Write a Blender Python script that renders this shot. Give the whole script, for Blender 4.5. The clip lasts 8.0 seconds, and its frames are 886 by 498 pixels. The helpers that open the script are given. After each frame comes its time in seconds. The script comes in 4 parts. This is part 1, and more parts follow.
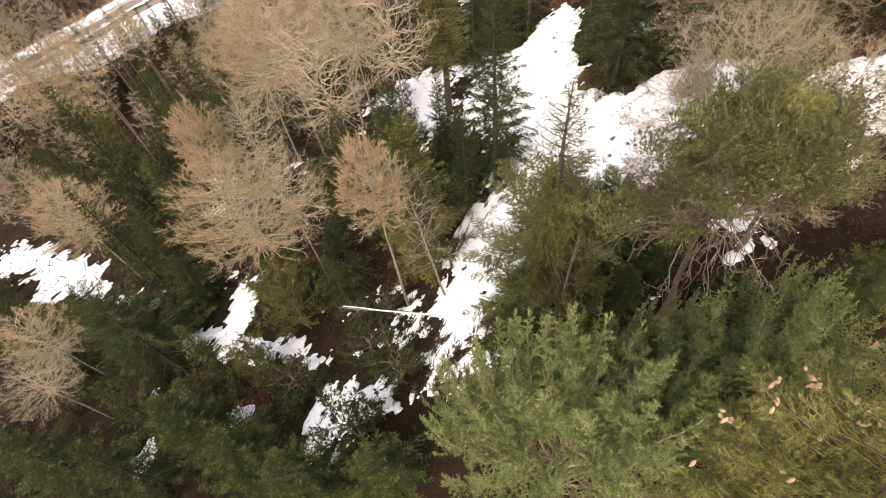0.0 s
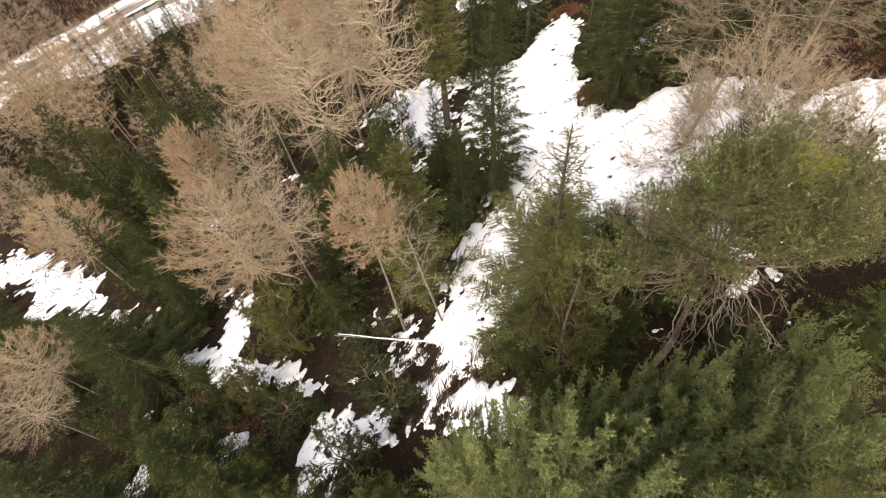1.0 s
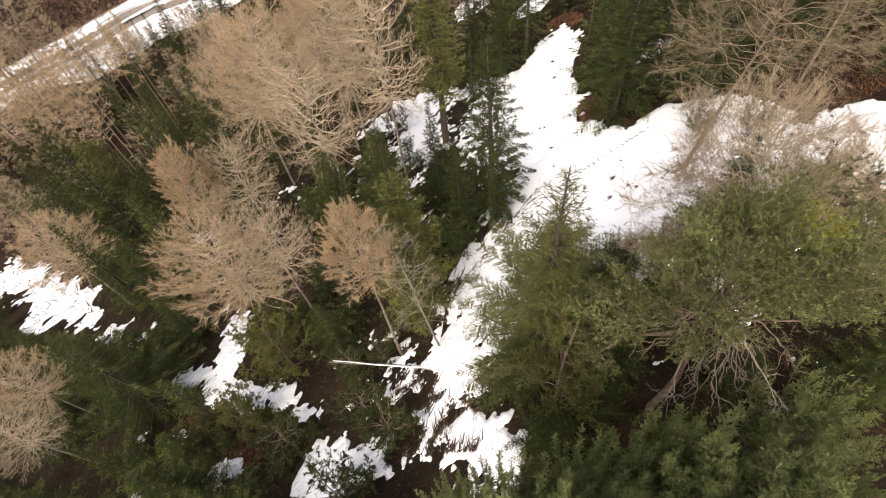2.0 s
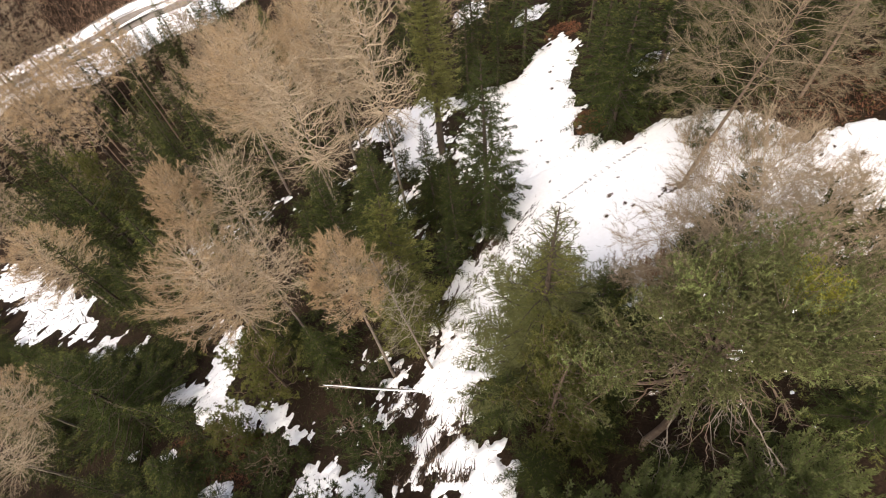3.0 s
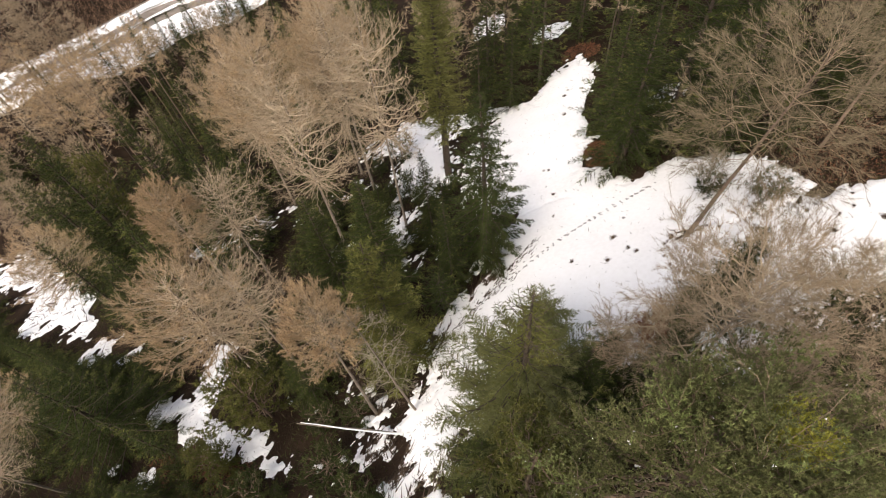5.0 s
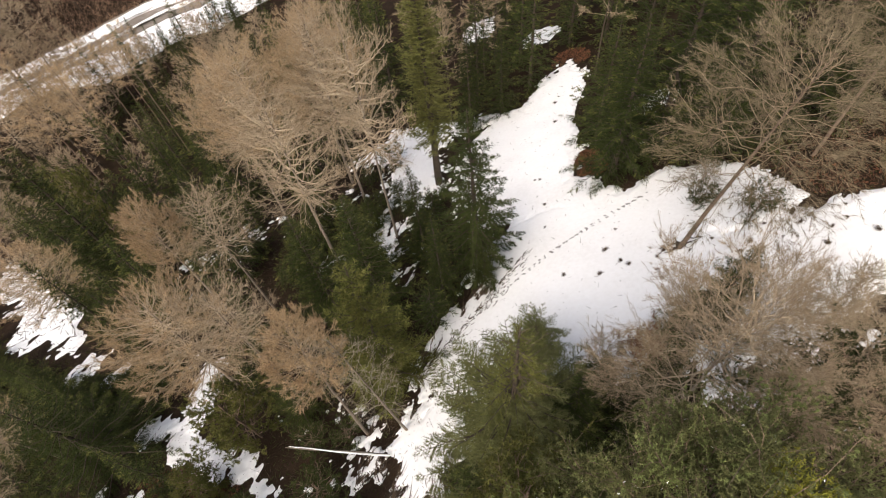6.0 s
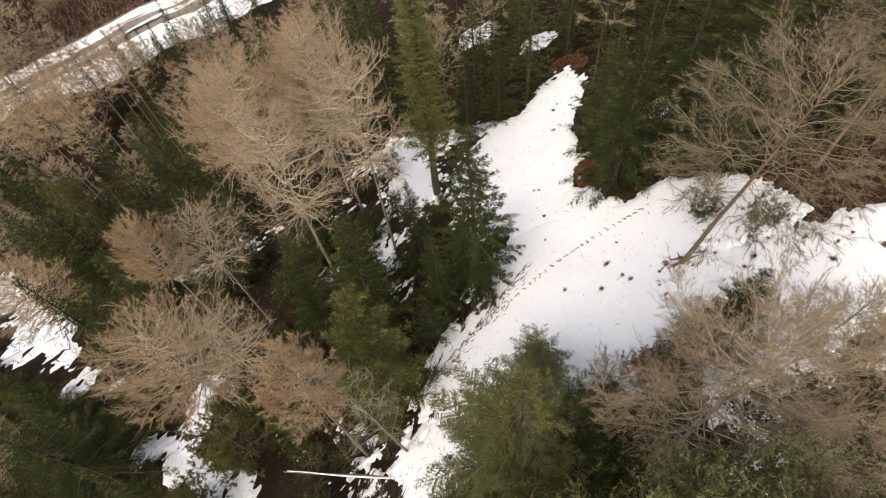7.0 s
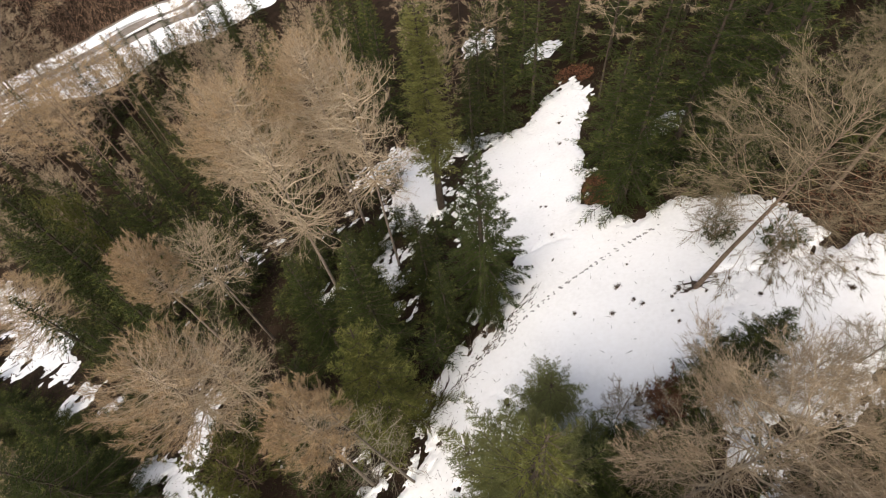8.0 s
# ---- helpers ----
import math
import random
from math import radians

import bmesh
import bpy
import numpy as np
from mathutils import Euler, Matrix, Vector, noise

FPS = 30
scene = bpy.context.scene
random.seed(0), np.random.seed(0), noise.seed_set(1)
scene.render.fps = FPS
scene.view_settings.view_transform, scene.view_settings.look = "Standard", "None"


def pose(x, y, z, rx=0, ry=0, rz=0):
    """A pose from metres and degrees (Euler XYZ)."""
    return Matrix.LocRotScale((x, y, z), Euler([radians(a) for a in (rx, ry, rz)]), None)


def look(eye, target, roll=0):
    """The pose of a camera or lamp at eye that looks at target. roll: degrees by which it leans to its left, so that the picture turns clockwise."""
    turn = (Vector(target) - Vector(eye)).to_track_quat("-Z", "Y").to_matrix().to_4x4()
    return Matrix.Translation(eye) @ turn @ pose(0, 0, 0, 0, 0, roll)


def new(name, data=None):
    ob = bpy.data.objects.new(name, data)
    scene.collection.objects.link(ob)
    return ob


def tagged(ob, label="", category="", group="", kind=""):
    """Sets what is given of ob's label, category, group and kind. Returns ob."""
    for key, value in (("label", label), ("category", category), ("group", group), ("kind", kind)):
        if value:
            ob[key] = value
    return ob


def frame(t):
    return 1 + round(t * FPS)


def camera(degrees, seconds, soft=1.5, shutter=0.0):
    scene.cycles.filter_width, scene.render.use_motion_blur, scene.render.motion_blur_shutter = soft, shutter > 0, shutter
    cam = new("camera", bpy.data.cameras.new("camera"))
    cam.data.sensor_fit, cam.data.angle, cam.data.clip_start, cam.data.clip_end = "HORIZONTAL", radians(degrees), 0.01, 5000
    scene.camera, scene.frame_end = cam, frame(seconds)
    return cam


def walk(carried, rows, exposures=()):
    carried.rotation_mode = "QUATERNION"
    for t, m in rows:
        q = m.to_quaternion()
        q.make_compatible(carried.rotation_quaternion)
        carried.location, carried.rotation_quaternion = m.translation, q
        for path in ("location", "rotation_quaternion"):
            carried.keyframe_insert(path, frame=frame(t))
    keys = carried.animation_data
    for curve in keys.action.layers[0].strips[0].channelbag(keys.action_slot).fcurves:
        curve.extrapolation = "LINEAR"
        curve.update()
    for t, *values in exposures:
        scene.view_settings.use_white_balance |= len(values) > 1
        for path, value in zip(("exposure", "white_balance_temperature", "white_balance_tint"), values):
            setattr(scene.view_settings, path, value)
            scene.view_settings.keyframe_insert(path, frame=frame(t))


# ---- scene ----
cam = camera(80.2, 8.0, soft=1.1)
METRES, EYE, TILT, LEAN, TURN = 9.0, 24.0, -57.0, 5.0, 0.0
ROWS = [
    (0.0, 0.0, 0.0, 0.0, 0.0, 0.0, -0.0),
    (0.5, 0.0086, 0.029, 0.0667, 0.01, 0.01, 0.07),
    (1.0, 0.0163, 0.0565, 0.1328, 0.02, 0.04, 0.12),
    (1.5, 0.0232, 0.0807, 0.1991, 0.02, 0.03, 0.19),
    (3.0, 0.0781, 0.1539, 0.3683, 0.2, 0.06, 0.19),
    (3.5, 0.1044, 0.1779, 0.4205, 0.32, 0.06, -0.06),
    (4.0, 0.1344, 0.2035, 0.4699, 1.48, 0.03, -2.28),
    (4.5, 0.1667, 0.2312, 0.5178, 2.0, 0.04, -3.27),
    (6.0, 0.2218, 0.3058, 0.6468, 1.43, 0.1, -2.17),
    (6.5, 0.2205, 0.3265, 0.6879, 1.25, 0.1, -1.81),
    (7.0, 0.208, 0.3509, 0.7338, 1.14, 0.09, -1.67),
    (7.5, 0.1888, 0.3813, 0.7899, 1.1, 0.11, -1.65),
    (8.0, 0.1639, 0.4118, 0.8535, 1.09, 0.13, -1.63),
]
walk(cam, [(t, pose(0, 0, EYE, TILT, LEAN, TURN) @ pose(METRES * x, METRES * y, METRES * z, 90 + pitch, roll, yaw)) for t, x, y, z, yaw, pitch, roll in ROWS], exposures=[(0.0, 1.38, 6560, 8.5), (1.5, 1.31, 6560, 8.5), (4.5, 1.04, 6540, 7.6), (8.0, 0.88, 6450, 6)])

# ---- light ----
world = bpy.data.worlds.new("sky")
scene.world = world
world.use_nodes = True
wn = world.node_tree
sky = wn.nodes.new("ShaderNodeTexSky")
sky.sky_type, sky.sun_disc = "NISHITA", False
sky.sun_elevation, sky.sun_rotation = radians(48), radians(200)
sky.dust_density, sky.air_density, sky.ozone_density = 6.0, 0.6, 0.5
back = wn.nodes["Background"]
wn.links.new(sky.outputs["Color"], back.inputs["Color"])
back.inputs["Strength"].default_value = 0.14
sun = new("sun", bpy.data.lights.new("sun", "SUN"))
sun.data.energy, sun.data.angle, sun.data.color = 1.4, radians(80), (1.0, 0.93, 0.84)
sun.matrix_world = look((-8, -22, 40), (0, 10, 0))


# ---- materials ----
def material(name, colours, scale, rough=0.8, bump=0.3, vary=0.25, island=0.0, detail_scale=6.0, spec=0.2, leaf=False):
    """Two noises of different size over a ramp of colours, a shift per object and per loose piece, and a fine relief."""
    m = bpy.data.materials.new(name)
    m.use_nodes = True
    n, l = m.node_tree.nodes, m.node_tree.links
    bsdf = n["Principled BSDF"]
    bsdf.inputs["Roughness"].default_value = rough
    bsdf.inputs["Specular IOR Level"].default_value = spec
    tc = n.new("ShaderNodeTexCoord")
    big = n.new("ShaderNodeTexNoise")
    big.inputs["Scale"].default_value, big.inputs["Detail"].default_value = scale, 5
    fine = n.new("ShaderNodeTexNoise")
    fine.inputs["Scale"].default_value, fine.inputs["Detail"].default_value = scale * detail_scale, 4
    for t in (big, fine):
        l.new(tc.outputs["Object"], t.inputs["Vector"])
    mix = n.new("ShaderNodeMix")
    mix.inputs[0].default_value = 0.45
    l.new(big.outputs["Fac"], mix.inputs[2]), l.new(fine.outputs["Fac"], mix.inputs[3])
    ramp = n.new("ShaderNodeValToRGB")
    e = ramp.color_ramp.elements
    while len(e) < len(colours):
        e.new(0.5)
    for i, c in enumerate(colours):
        e[i].position, e[i].color = 0.3 + 0.4 * i / max(1, len(colours) - 1), (*c, 1)
    l.new(mix.outputs[0], ramp.inputs["Fac"])
    out = ramp.outputs["Color"]
    info, geo = n.new("ShaderNodeObjectInfo"), n.new("ShaderNodeNewGeometry")
    for source, amount, low in ((info.outputs["Random"], vary, 1 - vary), (geo.outputs["Random Per Island"], island * 2, 1 - island)):
        if amount > 0:
            value = n.new("ShaderNodeMath")
            value.operation = "MULTIPLY_ADD"
            l.new(source, value.inputs[0])
            value.inputs[1].default_value, value.inputs[2].default_value = amount * 1.6, low
            hsv = n.new("ShaderNodeHueSaturation")
            l.new(out, hsv.inputs["Color"]), l.new(value.outputs[0], hsv.inputs["Value"])
            out = hsv.outputs["Color"]
    l.new(out, bsdf.inputs["Base Color"])
    if leaf:
        clear = n.new("ShaderNodeBsdfTranslucent")
        both = n.new("ShaderNodeMixShader")
        both.inputs[0].default_value = 0.3
        l.new(out, clear.inputs["Color"])
        l.new(bsdf.outputs[0], both.inputs[1]), l.new(clear.outputs[0], both.inputs[2])
        l.new(both.outputs[0], n["Material Output"].inputs["Surface"])
    if bump:
        b = n.new("ShaderNodeBump")
        b.inputs["Strength"].default_value, b.inputs["Distance"].default_value = bump, 0.03
        l.new(fine.outputs["Fac"], b.inputs["Height"])
        l.new(b.outputs["Normal"], bsdf.inputs["Normal"])
    return m


BARK = material("grey_bark", [(0.10, 0.08, 0.06), (0.22, 0.18, 0.14), (0.33, 0.28, 0.22)], 6, 0.9, 0.7)
BARK_PINE = material("brown_bark", [(0.08, 0.055, 0.04), (0.17, 0.12, 0.085), (0.27, 0.20, 0.15)], 6, 0.9, 0.7)
BARK_DARK = material("dark_spruce_bark", [(0.03, 0.022, 0.016), (0.06, 0.045, 0.033), (0.10, 0.075, 0.055)], 6, 0.9, 0.7)
DEAD = material("lichen_grey_wood", [(0.150, 0.130, 0.090), (0.260, 0.225, 0.165), (0.360, 0.325, 0.250)], 8, 0.9, 0.5)
LIMB = material("larch_limb_bark", [(0.185, 0.140, 0.092), (0.335, 0.266, 0.182), (0.455, 0.370, 0.268)], 5, 0.9, 0.4, 0.15)
TWIG = material("larch_twig", [(0.235, 0.160, 0.090), (0.352, 0.251, 0.148), (0.450, 0.332, 0.205)], 1.2, 0.85, 0.0, 0.15, 0.12, 6.0, 0.08, True)
TWIG_OLIVE = material("olive_brown_twig", [(0.110, 0.086, 0.053), (0.175, 0.140, 0.088), (0.240, 0.197, 0.130)], 1.2, 0.85, 0.0, 0.1, 0.12, 6.0, 0.08, True)
TWIG_DRY = material("dry_grey_brown_twig", [(0.172, 0.130, 0.084), (0.278, 0.213, 0.142), (0.385, 0.303, 0.210)], 1.2, 0.85, 0.0, 0.1, 0.15, 6.0, 0.08, True)
TWIG_GREY = material("grey_twig", [(0.20, 0.16, 0.12), (0.30, 0.25, 0.19), (0.40, 0.34, 0.27)], 1.2, 0.85, 0.0, 0.15, 0.12, 6.0, 0.08, True)
# spruce greens: the darker inner one has the crown's inner shade in its colour
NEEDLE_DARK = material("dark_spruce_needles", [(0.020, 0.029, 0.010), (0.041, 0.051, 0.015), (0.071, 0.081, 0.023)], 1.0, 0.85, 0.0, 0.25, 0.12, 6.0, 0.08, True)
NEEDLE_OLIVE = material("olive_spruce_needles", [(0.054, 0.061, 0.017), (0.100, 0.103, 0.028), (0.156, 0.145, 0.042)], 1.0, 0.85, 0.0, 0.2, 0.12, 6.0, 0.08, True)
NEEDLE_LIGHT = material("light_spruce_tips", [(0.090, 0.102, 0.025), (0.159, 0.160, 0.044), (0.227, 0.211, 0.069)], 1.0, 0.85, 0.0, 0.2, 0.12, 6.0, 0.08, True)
NEEDLE_PINE = material("pine_needles", [(0.070, 0.074, 0.028), (0.120, 0.124, 0.048), (0.180, 0.178, 0.074)], 1.0, 0.85, 0.0, 0.15, 0.12, 6.0, 0.08, True)
NEEDLE_NEAR = material("grey_green_pine_needles", [(0.108, 0.130, 0.044), (0.188, 0.214, 0.076), (0.268, 0.290, 0.118)], 1.0, 0.85, 0.0, 0.1, 0.12, 6.0, 0.08, True)
NEEDLE_BRONZE = material("bronze_green_needles", [(0.089, 0.087, 0.027), (0.131, 0.133, 0.040), (0.178, 0.168, 0.060)], 1.0, 0.85, 0.0, 0.1, 0.12, 6.0, 0.08, True)
NEEDLE_CONES = material("yellow_green_needles", [(0.115, 0.120, 0.034), (0.195, 0.195, 0.055), (0.280, 0.265, 0.085)], 1.0, 0.85, 0.0, 0.1, 0.12, 6.0, 0.08, True)
YELLOW = material("yellowed_needles", [(0.173, 0.180, 0.030), (0.270, 0.264, 0.045), (0.356, 0.336, 0.075)], 2.0, 0.85, 0.0, 0.1, 0.12, 6.0, 0.08, True)
CONE = material("orange_brown_cone", [(0.285, 0.172, 0.091), (0.427, 0.276, 0.156), (0.522, 0.368, 0.234)], 30, 0.7, 0.5, 0.1, 0.2)
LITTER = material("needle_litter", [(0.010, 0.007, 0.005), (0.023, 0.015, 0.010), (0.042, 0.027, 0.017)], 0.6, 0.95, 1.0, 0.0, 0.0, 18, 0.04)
RUST = material("rust_bracken", [(0.068, 0.028, 0.015), (0.115, 0.050, 0.026), (0.175, 0.084, 0.043)], 1.5, 0.95, 0.8, 0.1, 0.25)
RUST_BRUSH = material("reddish_brush", [(0.11, 0.065, 0.042), (0.205, 0.130, 0.085), (0.31, 0.21, 0.14)], 0.3, 0.9, 0.0, 0.0, 0.35)
SNOW = material("old_snow", [(0.783, 0.773, 0.762), (0.851, 0.842, 0.836), (0.890, 0.885, 0.885)], 0.35, 0.65, 0.25, 0.0, 0.0, 14, 0.3)
WATER = material("grey_stream_bed", [(0.12, 0.10, 0.085), (0.20, 0.17, 0.145), (0.28, 0.245, 0.21)], 0.12, 0.5, 0.6, 0.0, 0.0, 9)
SLUSH = material("wet_slush", [(0.12, 0.115, 0.11), (0.26, 0.25, 0.24), (0.46, 0.45, 0.44)], 6, 0.5, 0.3, 0.3)
DEBRIS = material("dark_debris", [(0.03, 0.025, 0.02), (0.07, 0.05, 0.035), (0.11, 0.08, 0.055)], 4, 0.95, 0.3, 0.2, 0.3, 6.0, 0.04)


# ---- mesh helpers ----
def mesh_of(name, verts, tris, mat, smooth=False, slots=None):
    me = bpy.data.meshes.new(name)
    verts, tris = np.asarray(verts, dtype=np.float32).reshape(-1, 3), np.asarray(tris, dtype=np.int32).reshape(-1, 3)
    me.vertices.add(len(verts)), me.loops.add(tris.size), me.polygons.add(len(tris))
    me.vertices.foreach_set("co", verts.ravel())
    me.loops.foreach_set("vertex_index", tris.ravel())
    me.polygons.foreach_set("loop_start", np.arange(0, tris.size, 3, dtype=np.int32))
    me.polygons.foreach_set("use_smooth", np.full(len(tris), smooth))
    for one in mat if isinstance(mat, (list, tuple)) else [mat]:
        me.materials.append(one)
    if slots is not None:
        me.polygons.foreach_set("material_index", np.asarray(slots, dtype=np.int32))
    me.update(calc_edges=True)
    return me


class Pile:
    """Collects tubes, spikes and spindles into one mesh."""

    def __init__(self):
        self.v, self.f, self.s, self.n, self.slot = [], [], [], 0, 0

    def add(self, v, f):
        self.v.append(np.asarray(v, dtype=np.float32).reshape(-1, 3))
        self.f.append(np.asarray(f, dtype=np.int32).reshape(-1, 3) + self.n)
        self.s.append(np.full(len(self.f[-1]), self.slot))
        self.n += len(self.v[-1])

    def tube(self, pts, radii, sides=5, cap=True):
        pts, radii = np.asarray(pts, dtype=float), np.asarray(radii, dtype=float)
        d = np.gradient(pts, axis=0)
        d /= np.linalg.norm(d, axis=1)[:, None] + 1e-9
        ref = np.array([1.0, 0, 0]) if abs(d[0][2]) > 0.7 else np.array([0, 0, 1.0])
        a = np.cross(d, ref)
        a /= np.linalg.norm(a, axis=1)[:, None] + 1e-9
        b = np.cross(d, a)
        w = np.arange(sides) * 2 * math.pi / sides
        ring = pts[:, None] + radii[:, None, None] * (a[:, None] * np.cos(w)[None, :, None] + b[:, None] * np.sin(w)[None, :, None])
        k, i = np.meshgrid(np.arange(len(pts) - 1), np.arange(sides), indexing="ij")
        j = (i + 1) % sides
        q = np.stack([k * sides + i, k * sides + j, (k + 1) * sides + j, k * sides + i, (k + 1) * sides + j, (k + 1) * sides + i], -1)
        faces = [q.reshape(-1, 3)]
        if cap:
            last = (len(pts) - 1) * sides
            faces.append(np.array([[last, last + i2, last + i2 + 1] for i2 in range(1, sides - 1)]))
        self.add(ring, np.concatenate(faces))

    def spikes(self, p, d, length, width):
        """Thin three-sided spikes, one per row."""
        p, d, a, b, length, width = self.frames(p, d, length, width)
        w = [0, 2.094, 4.189]
        base = [p + width * (a * math.cos(x) + b * math.sin(x)) for x in w]
        v = np.stack([*base, p + d * length], 1)
        k = np.arange(len(p))[:, None, None] * 4
        self.add(v, (k + np.array([[0, 1, 3], [1, 2, 3], [2, 0, 3]])).reshape(-1, 3))

    def blades(self, p, d, length, width):
        """Flat needles, a triangle each."""
        p, d, a, b, length, width = self.frames(p, d, length, width)
        v = np.stack([p - a * width, p + a * width, p + d * length], 1)
        self.add(v, np.arange(len(p) * 3).reshape(-1, 3))

    def spindles(self, p, d, length, width, belly=0.4):
        p, d, a, b, length, width = self.frames(p, d, length, width)
        mid = p + d * length * belly
        ring = [mid + width * (a * math.cos(x) + b * math.sin(x)) for x in (0, 2.094, 4.189)]
        v = np.stack([p, *ring, p + d * length], 1)
        k = np.arange(len(p))[:, None, None] * 5
        self.add(v, (k + np.array([[0, 2, 1], [0, 3, 2], [0, 1, 3], [1, 2, 4], [2, 3, 4], [3, 1, 4]])).reshape(-1, 3))

    @staticmethod
    def frames(p, d, length, width):
        p, d = np.asarray(p, dtype=float).reshape(-1, 3), np.asarray(d, dtype=float).reshape(-1, 3)
        d = d / (np.linalg.norm(d, axis=1)[:, None] + 1e-9)
        a = np.cross(d, rng.normal(size=d.shape))
        a /= np.linalg.norm(a, axis=1)[:, None] + 1e-9
        n = len(p)
        return p, d, a, np.cross(d, a), np.broadcast_to(length, n).reshape(n, 1), np.broadcast_to(width, n).reshape(n, 1)

    def mesh(self, name, mat, smooth=False):
        if not self.v:
            return None
        return mesh_of(name, np.concatenate(self.v), np.concatenate(self.f), mat, smooth, np.concatenate(self.s))


rng = np.random.default_rng(7)


def unit(v):
    v = np.asarray(v, dtype=float)
    return v / (np.linalg.norm(v, axis=-1, keepdims=True) + 1e-9)


def smooth(x):
    x = np.clip(x, 0, 1)
    return x * x * (3 - 2 * x)


def arc(start, d, length, bend, n, wobble=0.04):
    """A branch as a line of n points that leaves start towards d and is bent by the vector bend on its way."""
    s = np.linspace(0, 1, n)[:, None]
    line = start + length * (s * d + s * s * np.asarray(bend))
    jit = np.cumsum(rng.normal(size=(n, 3)) * wobble * length / n, axis=0)
    jit[0] = 0
    return line + jit


def sample(line, s):
    k = np.clip(np.asarray(s) * (len(line) - 1), 0, len(line) - 1.001)
    i = k.astype(int)
    w = (k - i)[:, None]
    return line[i] * (1 - w) + line[i + 1] * w, unit(line[i + 1] - line[i])


def part(name, me, parent, label=""):
    ob = new(name, me)
    ob.parent = parent
    return tagged(ob, label)


def tree_of(name, parts, label, category="tree"):
    root = new(name)
    root.empty_display_size = 0.3
    for part_name, me in parts:
        if me:
            ob = part(part_name, me, root)
            if part_name == "crown":
                tagged(ob, kind="stuff")
    tagged(root, label, category)
    return root


# ---- kinds of trees ----
def spruce(h, r, whorl=0.42, per=5, droop=0.35, sprig=0.16, fat=0.019, density=1.2, bare=0.06, green=NEEDLE_DARK, tips=NEEDLE_OLIVE, taper=0.85, uneven=0.35, lift=0.0, wide=0.27, wood=None):
    trunk, crown = Pile(), Pile()
    line = arc(np.zeros(3), np.array([0, 0, 1.0]), h, (0, 0, 0), 10, 0.01)
    trunk.tube(line, np.linspace(h * 0.014, 0.012, 10), 8)
    z = h * bare
    while z < h * 0.985:
        f = 1 - z / h
        reach = r * min(1.0, (f * 1.12) ** taper)
        first = rng.uniform(0, 6.283)
        for k in range(per):
            ang = first + (k + rng.uniform(-0.3, 0.3)) * 6.283 / per
            length = reach * rng.uniform(1 - uneven, 1 + uneven * 0.6) + 0.12
            rise = 0.6 * (1 - f) ** 1.5 + 0.12 - droop * f * 0.5 + lift
            d = unit([math.cos(ang), math.sin(ang), rise])
            bend = np.array([0, 0, -droop * f * 0.9 + 0.16])
            p0, _ = sample(line, [min(0.999, max(0.0, (z + rng.uniform(-0.1, 0.1)) / h))])
            br = arc(p0[0], d, length, bend, 6, 0.1)
            crown.slot = 0
            crown.tube(br, np.linspace(0.008 + 0.010 * length, 0.004, 6), 3, False)
            n = max(5, int(length * 15 * density))
            s = np.sort(rng.uniform(0.1, 1.0, n))
            p, t = sample(br, s)
            side = unit(np.cross(t, [0, 0, 1.0])) * np.where(rng.random(n) < 0.5, 1, -1)[:, None]
            ll = (wide * length * (1 - s) ** 0.7 * rng.uniform(0.5, 1.15, n) + sprig * 0.6)
            ld = unit(side * 0.85 + t * 0.8 + np.stack([np.zeros(n), np.zeros(n), rng.uniform(-0.5, 0.12, n)], 1))
            # lighter tip colour outside; the darker green inside paints in the crown's own shade
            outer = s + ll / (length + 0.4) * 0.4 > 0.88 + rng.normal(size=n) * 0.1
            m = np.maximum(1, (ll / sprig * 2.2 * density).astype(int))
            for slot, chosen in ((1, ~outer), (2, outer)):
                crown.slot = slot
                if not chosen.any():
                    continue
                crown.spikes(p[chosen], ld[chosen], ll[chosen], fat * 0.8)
                idx = np.repeat(np.arange(n)[chosen], m[chosen])
                q = rng.uniform(0.1, 1.0, len(idx))
                pp = p[idx] + ld[idx] * (ll[idx] * q)[:, None]
                sd = unit(np.cross(ld[idx], [0, 0, 1.0])) * np.where(rng.random(len(idx)) < 0.5, 1, -1)[:, None]
                dd = unit(sd * rng.uniform(0.3, 0.9, len(idx))[:, None] + ld[idx] * 0.9 + rng.normal(size=(len(idx), 3)) * 0.25 + [0, 0, -0.1])
                crown.blades(pp, dd, sprig * rng.uniform(0.5, 1.2, len(idx)), fat * rng.uniform(0.6, 1.0, len(idx)))
        z += whorl * rng.uniform(0.75, 1.25) * (0.5 + 0.5 * f)
    crown.slot = 2
    crown.spikes(line[-1:] - [0, 0, 0.25], [[0, 0, 1.0]], 0.5, fat)
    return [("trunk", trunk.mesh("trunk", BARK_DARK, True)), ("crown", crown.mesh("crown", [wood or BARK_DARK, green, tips]))]


